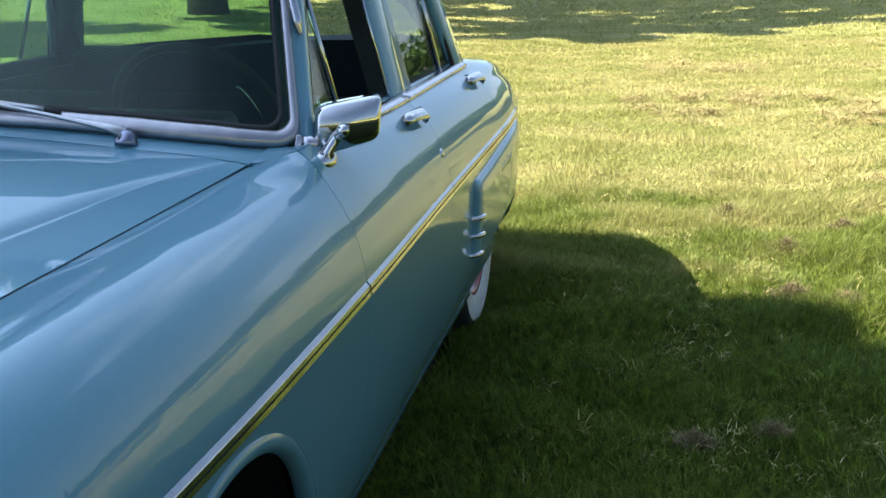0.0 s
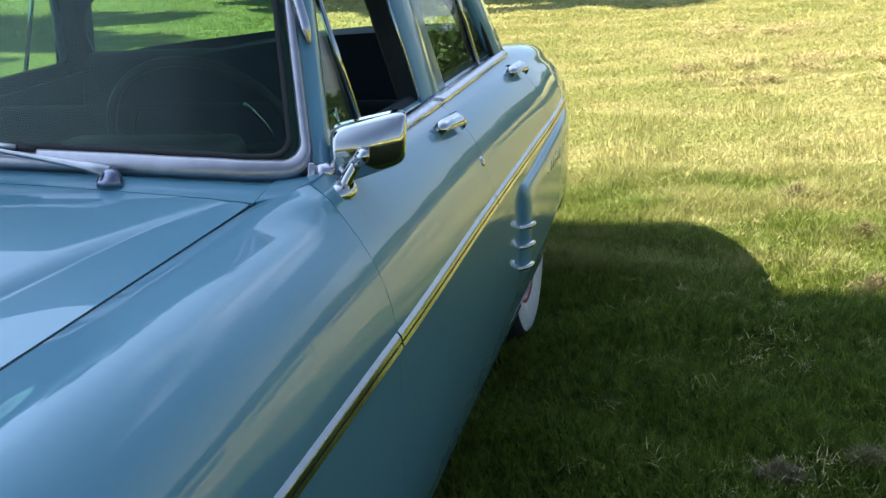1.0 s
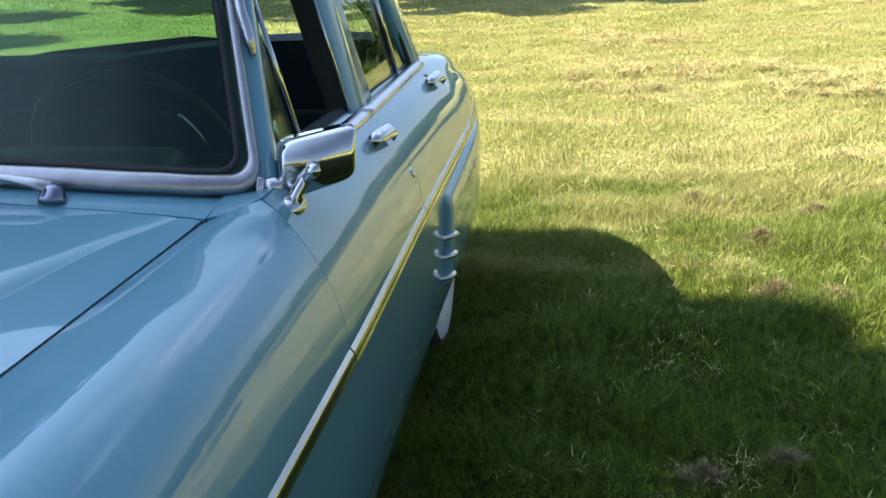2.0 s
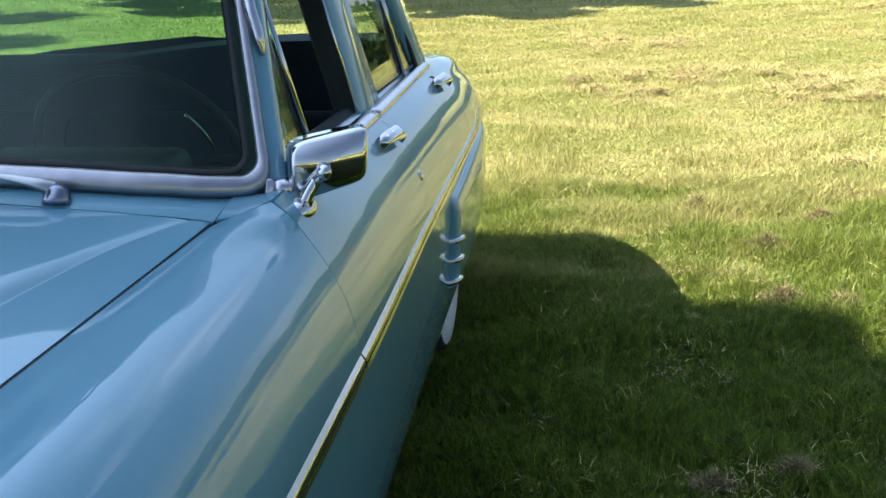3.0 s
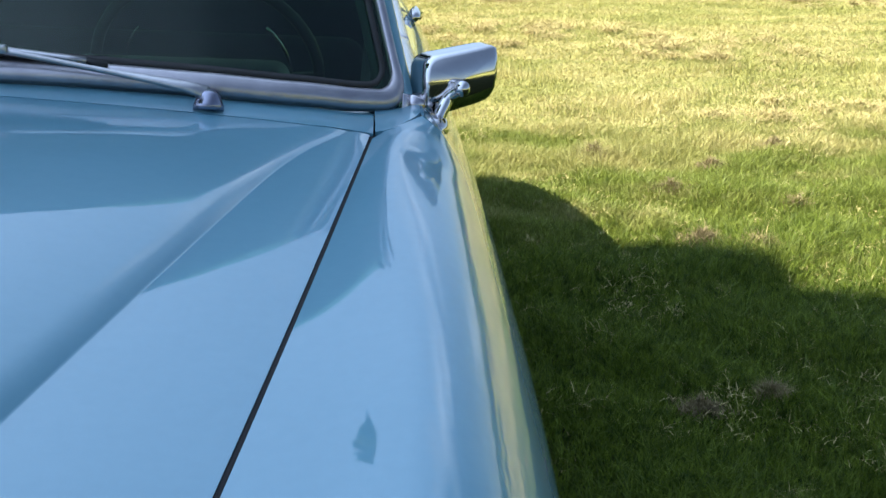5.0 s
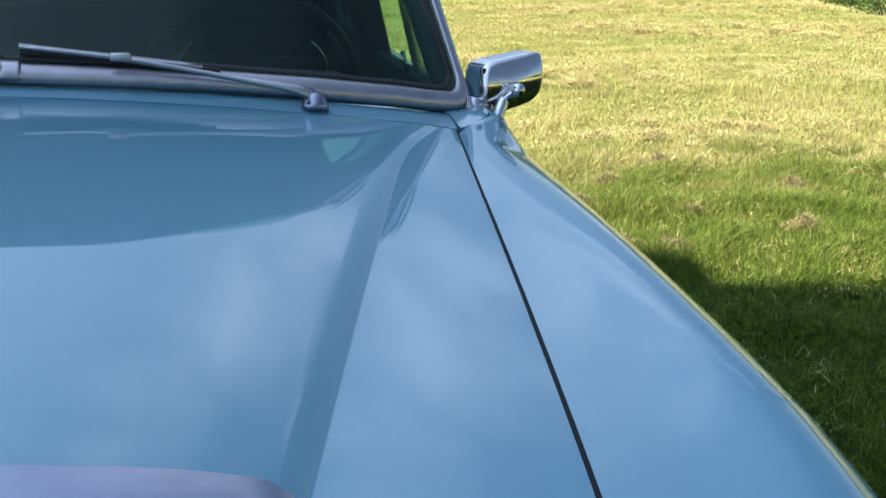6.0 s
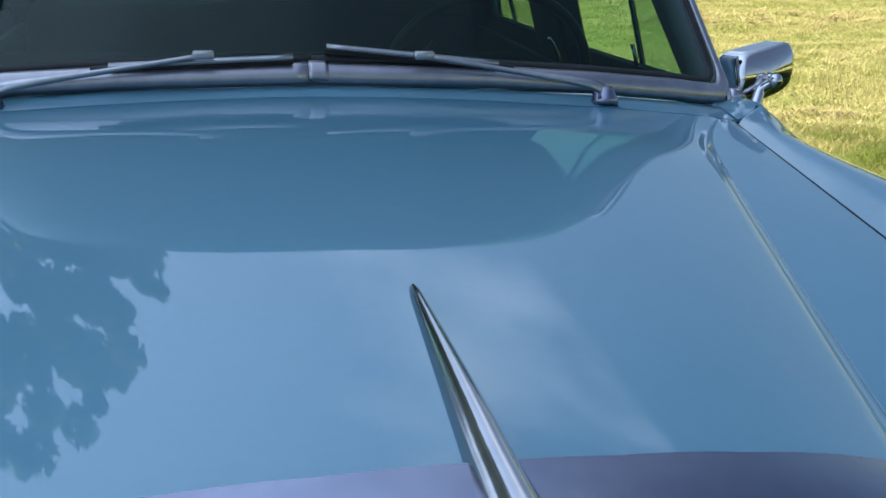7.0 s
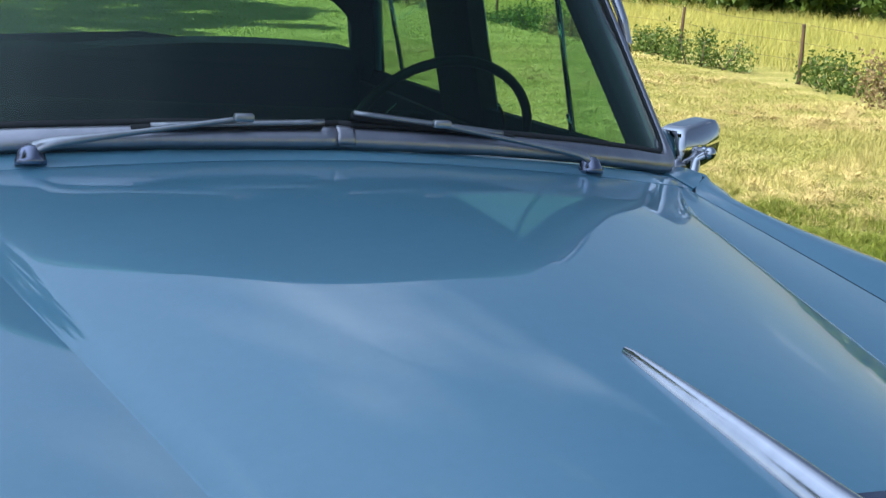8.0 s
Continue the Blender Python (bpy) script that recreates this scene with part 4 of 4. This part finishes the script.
# Side mirror: a chrome wedge-shaped head on a slanted arm.
def side_mirror():
    base = Vector((0.866, 2.318, 1.071))
    n = side_normal(2.32, 1.05)
    head_c = Vector((0.898, 2.392, 1.142))
    # foot, an oval pad with a bolt
    foot_bm = lathe([(-0.004, 0.001), (0.0, 0.029), (0.006, 0.028), (0.013, 0.022), (0.017, 0.012), (0.018, 0.001)], 20)
    foot_bm.transform(Matrix.Translation(base) @ Vector((1, 0, 0)).rotation_difference(Vector((0.55, -0.1, 0.83))).to_matrix().to_4x4() @ Matrix.Diagonal((1, 1.5, 0.85, 1)))
    foot_ob = part("side_mirror", foot_bm, CHROME, car, "chrome foot of the side mirror")
    arm = catmull([base + Vector((0, 0, 0.004)), base + Vector((0.010, 0.010, 0.025)), base + Vector((0.022, 0.02, 0.045)), head_c + Vector((0.010, -0.066, -0.008))], 5)
    part("mirror_arm", tube(arm, [0.0130 - 0.003 * i / 15 for i in range(len(arm))], 12), CHROME, foot_ob, "slanted chrome arm")
    # head: a tapered box, wide glass at the back
    rings = []
    turn = pose(0, 0, 0, -4, -9, 19)
    face = [(None, 0.070 * s, 0.0455 * s) for s in (0.02, 0.2, 0.4, 0.6, 0.75, 0.87, 0.95)]
    for y, sx, sz in face + [(-0.021, 0.0720, 0.0470), (-0.012, 0.0725, 0.0475), (0.0, 0.073, 0.0475), (0.024, 0.075, 0.048), (0.030, 0.075, 0.048), (0.031, 0.072, 0.045), (0.026, 0.071, 0.044), (0.026, 0.001, 0.001)]:
        ring = []
        for k in range(32):
            a = 2 * math.pi * k / 32
            c, s = math.cos(a), math.sin(a)
            x = math.copysign(abs(c) ** 0.32, c) * sx
            z = math.copysign(abs(s) ** 0.32, s) * sz
            x += 0.010 * z / 0.04
            if z < 0:
                z *= 1 + 0.28 * (sx - x) / (2 * sx + 1e-6)
            deep = -0.046 + 0.017 * (z / 0.047) ** 2 + 0.008 * (x / 0.072) ** 2 if y is None else y
            ring.append(tuple(head_c + turn @ Vector((x, deep, z))))
        rings.append(ring)
    sheet("mirror_head", rings, CHROME, foot_ob, "chrome wedge-shaped mirror head", 0, close=True)
    neck = tube([head_c + Vector((0.010, -0.066, -0.008)), head_c + Vector((0.006, -0.030, -0.004))], [0.009, 0.011], 12)
    part("mirror_neck", neck, CHROME, foot_ob, "short chrome neck behind the mirror head")
    bolt = lathe([(0.014 * math.cos(a), 0.0142 * math.sin(a) + 0.0004) for a in np.linspace(math.pi, 0, 9)], 16)
    bolt.transform(Matrix.Translation(head_c + Vector((0.010, -0.068, -0.008))))
    part("mirror_bolt", bolt, CHROME, foot_ob, "round chrome joint")


side_mirror()


# Wipers.
def wiper(sg):
    p = Vector((sg * 0.50, 2.146, 1.127))
    hub = lathe([(-0.006, 0.001), (-0.006, 0.024), (0.003, 0.024), (0.010, 0.021), (0.018, 0.019), (0.025, 0.013), (0.028, 0.001)], 18)
    hub.transform(Matrix.Translation(p) @ pose(0, 0, 0, 0, -68, 90))
    top = part("wiper", hub, LIP, car, "chrome wiper pivot")
    a = p + Vector((0, 0.004, 0.020))
    tip = Vector((sg * 0.183 if sg > 0 else sg * 0.172, 2.150, 1.205))
    line = catmull([a, a + 0.12 * (tip - a) + Vector((0, -0.012, 0.008)), a + 0.5 * (tip - a) + Vector((0, -0.006, 0.004)), tip], 6)
    part("wiper_arm", sweep(line, lambda s: [(x * (1.7 - 1.25 * min(1.0, 1.6 * s)), y) for x, y in ((-0.009, -0.003), (-0.006, 0.004), (0.006, 0.004), (0.009, -0.003))], (0, -0.7, 0.7)), STEEL, top, "brushed steel wiper arm")
    ends = (0.34, 0.025) if sg > 0 else (0.345, 0.03)
    def on_screen(u, h):
        q = screen_at(sg * u, h, 0.014)
        return Vector(q)
    hs = (0.028, 0.050) if sg > 0 else (0.026, 0.034)
    pts = [on_screen(ends[0] + (ends[1] - ends[0]) * s, hs[0] + (hs[1] - hs[0]) * s) for s in np.linspace(0, 1, 12)]
    part("wiper_blade", sweep(pts, [(-0.004, -0.018), (0.004, -0.018), (0.005, 0.002), (-0.005, 0.002)], (0, -0.55, 0.8)), RUBBER, top, "black rubber blade")
    part("blade_holder", sweep([q + Vector((0, -0.010, 0.004)) for q in pts[1:]], [(-0.005, -0.002), (-0.004, 0.003), (0.004, 0.003), (0.005, -0.002)], (0, -0.55, 0.8)), STEEL, top, "steel blade holder")
    part("blade_joint", box((0.034, 0.014, 0.014), tip + Vector((0, -0.004, 0.002)), 0.004, 2), STEEL, top, "steel blade joint")


wiper(1)
wiper(-1)

# ---- inside the car ----
grid = []
for s in np.linspace(0, 1, 8):
    grid.append([(k * 0.76, screen_base(k * 0.76)[0] + 0.035 + s * (2.56 - screen_base(k * 0.76)[0] - 0.035), screen_base(k * 0.76)[1] - 0.022 - 0.05 * s * s - (0.06 if s > 0.95 else 0)) for k in np.linspace(-1, 1, 31)])
sheet("dashboard", grid, DASH, car, "dark blue dashboard top", 0.02, flip=True)
part("dash_face", box((1.50, 0.06, 0.30), (0, 2.58, 0.93), 0.02), DASH, car, "dark blue dashboard face")
part("instrument_hood", box((0.40, 0.14, 0.07), (0.40, 2.46, 1.105), 0.03, 4), DASH, car, "rounded hood over the dials")
sw_c = Vector((0.422, 2.69, 1.075))
sw_m = Matrix.Translation(sw_c) @ pose(0, 0, 0, 115, 0, 0)
rim_pts = [sw_m @ Vector((0.222 * math.cos(a), 0.222 * math.sin(a), 0)) for a in np.linspace(0, 2 * math.pi, 49)]
wheel = part("steering_wheel", tube(rim_pts, 0.0115, 12, caps=False), PLASTIC, car, "dark steering wheel")
# Only the arcs that catch the light are built, not the whole ring.
for a0, a1, r in ((-0.1, 0.75, 0.004), (2.45, 3.0, 0.002)):
    ring_pts = [sw_m @ Vector((0.165 * math.cos(a), 0.165 * math.sin(a), 0.0)) for a in np.linspace(a0, a1, 15)]
    part("lit_ring_arc", tube(ring_pts, r, 8), CHROME, wheel, "lit arc of the chrome horn ring")
hub = lathe([(-0.025, 0.001), (-0.02, 0.04), (0.0, 0.055), (0.03, 0.04), (0.09, 0.03)], 20)
hub.transform(sw_m @ pose(0, 0, 0.02, 0, -90, 0))
part("horn_button", hub, PLASTIC, wheel, "dark horn button")
for a in (math.pi, 0.0, -math.pi / 2):
    part("spoke", tube([sw_m @ Vector((0.03 * math.cos(a), 0.03 * math.sin(a), 0.02)), sw_m @ Vector((0.22 * math.cos(a), 0.22 * math.sin(a), 0))], 0.011, 8), PLASTIC, wheel, "dark spoke")
part("steering_column", tube([sw_m @ Vector((0, 0, 0.03)), sw_m @ Vector((0, 0, 0.45))], 0.03, 14), DASH, wheel, "dark steering column")


def bench(v, back_v, seat_w, top_w, name):
    seat = part(name, box((1.46, 0.52, 0.20), (0, v, seat_w - 0.10), 0.06, 4), CLOTH, car, "dark bench seat")
    part("seat_back", box((1.46, 0.16, top_w - seat_w + 0.10), (0, 0, 0), 0.06, 4, Matrix.Translation((0, back_v, (top_w + seat_w) / 2 - 0.05)) @ pose(0, 0, 0, -12)), CLOTH, seat, "dark cloth seat back")


bench(3.10, 3.40, 0.62, 1.04, "front_seat")
bench(3.85, 4.07, 0.60, 1.115, "rear_seat")
grid = [[(u, v, 1.075 + 0.055 * (1 - (u / 0.7) ** 2) + 0.105 * u) for u in np.linspace(-0.70, 0.70, 21)] for v in np.linspace(4.05, 4.27, 5)]
sheet("parcel_shelf", grid, CLOTH, car, "dark parcel shelf", 0.11, flip=True)
part("cabin_floor", box((1.48, 2.0, 0.04), (0, 3.1, 0.43), 0.01), CLOTH, car, "dark carpet")
grid = [[(0.745 - 0.02 * (w < 0.9), v, w) for w in np.linspace(0.42, 1.042, 6)] for v in np.linspace(2.36, 4.10, 10)]
mirrored(sheet("door_lining", grid, VINYL, car, "dark blue door lining", 0.02))
part("firewall", box((1.56, 0.03, 0.62), (0, 2.30, 0.74), 0.004), GAP, car, "dark firewall")


# ---- trees, hedge and fence ----
def bark():
    return material("bark", (0.13, 0.105, 0.08), 0.95, 0, 0, (0.06, 0.05, 0.04), 1.0, 14)


def leaf_material(name, dark, light):
    m = material(name, dark, 0.5, 0, 0, light, 0, 3.0, 1.0, 0.3)
    n, l = m.node_tree.nodes, m.node_tree.links
    b = n["Principled BSDF"]
    src = b.inputs["Base Color"].links[0].from_socket
    thin, mix = n.new("ShaderNodeBsdfTranslucent"), n.new("ShaderNodeMixShader")
    l.new(src, thin.inputs["Color"])
    mix.inputs[0].default_value = 0.4
    l.new(b.outputs[0], mix.inputs[1])
    l.new(thin.outputs[0], mix.inputs[2])
    l.new(mix.outputs[0], n["Material Output"].inputs["Surface"])
    return m


BARK = bark()
LEAF = leaf_material("tree_leaves", (0.055, 0.10, 0.018), (0.10, 0.165, 0.032))
HEDGE_LEAF = leaf_material("hedge_leaves", (0.05, 0.095, 0.016), (0.12, 0.18, 0.04))
DRY_LEAF = leaf_material("dry_weeds", (0.16, 0.115, 0.055), (0.30, 0.23, 0.12))
POST = material("weathered_post", (0.10, 0.06, 0.035), 0.9, 0, 0, (0.055, 0.035, 0.025), 0.6, 30)
WIRE = material("rusty_wire", (0.16, 0.13, 0.11), 0.6, 0.8, 0, (0.10, 0.06, 0.04), 0, 40)


def leaves(name, centres, size, mat, parent, seed, label=""):
    """Many single leaves, each one folded pair of triangles, at the given places."""
    rng = np.random.default_rng(seed)
    k = len(centres)
    d1 = rng.normal(size=(k, 3))
    d1 /= np.linalg.norm(d1, axis=1)[:, None]
    d2 = np.cross(d1, rng.normal(size=(k, 3)))
    d2 /= np.linalg.norm(d2, axis=1)[:, None]
    s = size * rng.uniform(0.6, 1.4, k)[:, None]
    v = np.stack([centres - d1 * s, centres + d2 * s * 0.5, centres + d1 * s, centres - d2 * s * 0.5], 1).reshape(-1, 3)
    mesh = bpy.data.meshes.new(name)
    mesh.vertices.add(4 * k)
    mesh.vertices.foreach_set("co", v.ravel())
    mesh.loops.add(4 * k)
    mesh.loops.foreach_set("vertex_index", np.arange(4 * k))
    mesh.polygons.add(k)
    mesh.polygons.foreach_set("loop_start", 4 * np.arange(k))
    mesh.update(calc_edges=True)
    return link(name, mesh, mat, parent, label, smooth=False)


def tree(x, y, height, radius, low, girth, seed, label, count=26000, leaf=0.16, squash=0.75, clump_count=95, clump=1.0, fill=0.5):
    """A tapered trunk, limbs, and a crown of leaf clumps with gaps."""
    rng = np.random.default_rng(seed)
    z0 = float(ground_height(x, y))
    top = new("tree")
    top.location = (x, y, z0 - 0.1)
    tagged(top, label, "tree")
    trunk_top = low + (height - low) * 0.45
    tr = [Vector((0.10 * math.sin(t * 3 + seed) * t, 0.10 * math.cos(t * 2 + seed) * t, t * trunk_top)) for t in np.linspace(0, 1, 12)]
    rad = [girth * (1.5 - 2.2 * t if t < 0.12 else 1.22 - 0.75 * t) for t in np.linspace(0, 1, 12)]
    part("trunk", tube(tr, rad, 18), BARK, top, "grey-brown furrowed trunk")
    mid = (low + height) / 2
    clumps = []
    for i in range(clump_count):
        d = rng.normal(size=3)
        d /= np.linalg.norm(d)
        r = rng.uniform(0.45 if fill > 0.4 else 0.0, 1.0) ** fill
        clumps.append((d * r * np.array([radius, radius, (height - low) / 2]) + (0, 0, mid), rng.uniform(0.10, 0.24) * radius * clump))
    for c, s in clumps[:14]:
        start = tr[int(rng.integers(5, 11))]
        end = Vector(c) * 0.9 + Vector((0, 0, 0.1 * mid))
        bend = (start + end) / 2 + Vector((0, 0, 0.12 * (height - low)))
        part("limb", tube(catmull([start, bend, end], 6), list(np.linspace(girth * 0.45, 0.03, 13)), 8), BARK, top)
    pts = []
    per = count // len(clumps)
    for c, s in clumps:
        q = rng.normal(size=(per, 3))
        q /= np.linalg.norm(q, axis=1)[:, None]
        q *= (rng.uniform(0.2, 1, per) ** 0.45)[:, None] * s * np.array([1, 1, squash])
        pts.append(np.asarray(c) + q)
    leaves("crown", np.concatenate(pts), leaf, LEAF, top, seed, "dense green crown of leaves")
    return top


tree(-8.9, 20.4, 12.4, 5.3, 3.2, 0.27, 3, "broad green tree with a thick grey trunk on the meadow", 95000, 0.12, clump_count=360, clump=0.5)
tree(-14.2, -2.25, 21.0, 3.9, 8.0, 0.42, 5, "tall green tree shading the car", 130000, 0.16, clump_count=320, clump=1.3, fill=0.33)
tree(-21.0, 13.0, 13.0, 5.0, 2.5, 0.4, 7, "broad green tree on the meadow", 26000, 0.2)

# An unseen tree, added only to fill out the shade beside the car.
tree(-8.1, 2.4, 9.6, 1.6, 5.2, 0.14, 15, "unseen green tree added to shade the grass beside the car", 30000, 0.14, clump_count=60, clump=1.3, fill=0.33)
# The edge of the wood beyond the hay field.
for i, (x, y, h, r) in enumerate([(8.5, 38.5, 2.3, 3.4), (12.2, 33.5, 2.1, 3.2), (14.6, 29.0, 1.95, 3.0), (16.6, 25.4, 1.85, 2.8), (19.0, 22.6, 1.8, 2.7), (21.8, 19.8, 1.85, 2.7),
                                  (24.0, 16.2, 1.8, 2.8), (25.6, 12.4, 1.75, 3.0), (26.6, 8.2, 1.8, 3.2), (26.8, 3.6, 1.8, 3.2), (26.0, -1.0, 1.85, 3.2), (24.8, -5.5, 1.8, 3.0)]):
    tree(x, y, h * 0.85, r, 0.2, 0.12, 90 + i, "low dense dark green tree at the edge of the wood", 9000, 0.14, clump_count=70, clump=1.1)


def hedge_row():
    """Bushes and weeds along the fence."""
    rng = np.random.default_rng(12)
    for i in range(17):
        y = 6.0 + i * 1.75 + rng.uniform(-0.5, 0.5)
        x = 7.35 + rng.uniform(-0.25, 0.25)
        h = rng.uniform(0.18, 0.60)
        bush = new("bush")
        bush.location = (x, y, float(ground_height(x, y)) - 0.02)
        dry = i % 4 == 2
        tagged(bush, "dry brown weeds tangled along the fence" if dry else "wild green bush growing along the fence", "bush", group="bushes along the fence")
        n = 1500
        stems = rng.uniform(-1, 1, (9, 2)) * (0.35, 0.75)
        pts = []
        for sx, sy in stems:
            hh = h * rng.uniform(0.5, 1.15)
            q = rng.normal(size=(n // 9, 3)) * (0.08, 0.11, 0.08)
            q[:, 2] += rng.uniform(0.08, 1, n // 9) * hh
            q += (sx, sy, 0)
            pts.append(q)
        for sx, sy in stems[:5]:
            part("stem", tube([(sx * 0.6, sy * 0.6, 0), (sx * 0.9, sy * 0.9, h * 0.5), (sx, sy, h * 0.9)], [0.012, 0.009, 0.004], 6), BARK, bush)
        pts = np.concatenate(pts)
        pts[:, 2] = np.abs(pts[:, 2]) + 0.02
        leaves("foliage", pts, 0.027, DRY_LEAF if dry else HEDGE_LEAF, bush, 40 + i)


hedge_row()


def fence():
    top = new("fence")
    tagged(top, "old wire fence with leaning wooden posts", "fence")
    ys = [8.7, 11.5, 14.2, 17.25, 20.1, 23.0, 26.0, 29.0]
    tops = []
    rng = random.Random(4)
    for y in ys:
        x = 7.6 + rng.uniform(-0.05, 0.05)
        z = float(ground_height(x, y))
        lean = (rng.uniform(-0.06, 0.06), rng.uniform(-0.06, 0.06))
        pts = [(x, y, z - 0.1), (x + lean[0] * 0.5, y + lean[1] * 0.5, z + 0.4), (x + lean[0], y + lean[1], z + 0.74)]
        part("post", tube(pts, [0.028, 0.025, 0.022], 9), POST, top, smooth=False)
        tops.append((x, y, z, lean))
    for h in (0.3, 0.52, 0.74):
        pts = []
        for (x, y, z, ln), nx in zip(tops, tops[1:] + [None]):
            k = h / 0.82
            pts.append(Vector((x - 0.05 + ln[0] * k, y + ln[1] * k, z + h)))
            if nx:
                pts.append(Vector(((x + nx[0]) / 2 - 0.05, (y + nx[1]) / 2, (z + nx[2]) / 2 + h - 0.03)))
        part("wire", tube(pts, 0.0022, 5), WIRE, top)


fence()


def far_woods():
    rng = np.random.default_rng(30)
    pts = []
    for i in range(600):
        a = rng.uniform(-2.3, 2.6)
        r = rng.uniform(75, 100)
        c = np.array([r * math.sin(a), r * math.cos(a), 0.0])
        h, w = rng.uniform(1.4, 2.6), rng.uniform(2, 4)
        q = rng.normal(size=(200, 3))
        q /= np.linalg.norm(q, axis=1)[:, None]
        q *= (rng.uniform(0.3, 1, 200) ** 0.4)[:, None] * (w, w, h / 2)
        q[:, 2] += h / 2
        pts.append(c + q)
    ob = leaves("far_woods", np.concatenate(pts), 0.45, LEAF, None, 31)
    tagged(ob, "dark green line of far trees", "woods", kind="stuff")


far_woods()

# ---- grass ----
BLADE = blade_material("grass_blades")


def scatter(name, count, x0, x1, y0, y1, height, width, lean, seed, label, keep=None):
    rng = np.random.default_rng(seed)
    x, y = rng.uniform(x0, x1, count), rng.uniform(y0, y1, count)
    ok = ~((np.abs(x + 1.65) < 0.78) & (y > 0.9) & (y < 5.0))
    if keep is not None:
        ok &= keep(x, y, rng)
    tagged(blades(name, x[ok], y[ok], height, width, lean, BLADE, seed + 1), label, "grass", kind="stuff")


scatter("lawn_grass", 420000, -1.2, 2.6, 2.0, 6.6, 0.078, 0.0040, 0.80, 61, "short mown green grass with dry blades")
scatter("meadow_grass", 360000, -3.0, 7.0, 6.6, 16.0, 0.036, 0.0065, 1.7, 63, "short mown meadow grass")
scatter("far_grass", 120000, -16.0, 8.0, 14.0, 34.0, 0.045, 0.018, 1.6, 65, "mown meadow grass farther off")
scatter("tall_tufts", 110000, -0.9, 6.0, 2.4, 8.5, 0.100, 0.0046, 0.55, 69, "taller green tufts of grass left by the mower",
        lambda x, y, rng: np.sin(3.1 * x + 1.7 * np.sin(2.2 * y)) * np.sin(2.7 * y + 1.3 * np.sin(1.9 * x)) + 0.3 * rng.normal(size=len(x)) > 0.42)
scatter("hay_grass", 170000, 8.3, 26.0, 5.0, 36.0, 0.30, 0.008, 0.5, 67, "tall yellow-green hay beyond the fence")


def clippings(name, places, per, spread, mat, seed, label, width=0.0035, length=0.07, lean=3.2, pile=1.5):
    """Loose heaps of dry mown grass lying on the lawn."""
    rng = np.random.default_rng(seed)
    k = len(places)
    size = np.repeat(rng.uniform(0.4, 1.3, k), per)
    x = np.repeat(places[:, 0], per) + rng.normal(size=k * per) * spread * size * 1.5
    y = np.repeat(places[:, 1], per) + rng.normal(size=k * per) * spread * size
    r2 = ((x - np.repeat(places[:, 0], per)) ** 2 / 2.2 + (y - np.repeat(places[:, 1], per)) ** 2) / (spread * size) ** 2
    z = ground_height(x, y) + 0.024 + pile * spread * size * np.exp(-r2) * rng.uniform(0, 1, k * per)
    tagged(blades(name, x, y, length * 0.35, width, lean, mat, seed + 1, z), label, "grass", kind="stuff")


STRAW = material("dry_straw", (0.52, 0.44, 0.20), 0.85, 0, 0, (0.27, 0.22, 0.09), 0, 12, 1.0, 0.2)
rng = np.random.default_rng(80)
spots = np.stack([rng.uniform(-0.6, 7.0, 5200), rng.uniform(4.6, 15.0, 5200)], 1)
row = np.sin(spots[:, 1] * 2.1 + 0.35 * spots[:, 0]) + 0.8 * np.sin(spots[:, 0] * 1.3 + spots[:, 1] * 0.7)
loose, heaped = spots[(row > -0.2) & (rng.uniform(size=len(row)) < 0.35)], spots[(row > 0.55) & (rng.uniform(size=len(row)) < 0.15)]
clippings("straw_clumps", loose, 60, 0.06, STRAW, 81, "scattered clumps of dry mown straw")
clippings("straw_ridges", heaped, 150, 0.038, STRAW, 85, "low ridges of dry mown straw left in rows", 0.0045, 0.11)
near = np.array([[0.03, 3.20], [0.26, 3.28], [0.42, 4.62], [0.62, 4.55], [0.45, 5.3], [0.95, 5.05], [1.35, 4.75], [0.75, 5.7], [1.7, 5.5], [0.2, 5.9], [1.2, 6.1]])
CLOD = material("matted_dry_grass", (0.33, 0.265, 0.135), 0.9, 0, 0, (0.14, 0.11, 0.055), 0, 14, 1.0, 0.2)
clippings("grass_clods", near, 900, 0.032, CLOD, 83, "brown clods of matted dry grass", 0.0030, 0.10, 1.3, 2.0)
stray = np.stack([rng.uniform(-0.5, 2.6, 260), rng.uniform(2.7, 5.6, 260)], 1)
clippings("stray_straw", stray, 26, 0.045, STRAW, 87, "stray stalks of dry straw on the lawn", 0.0030, 0.06)
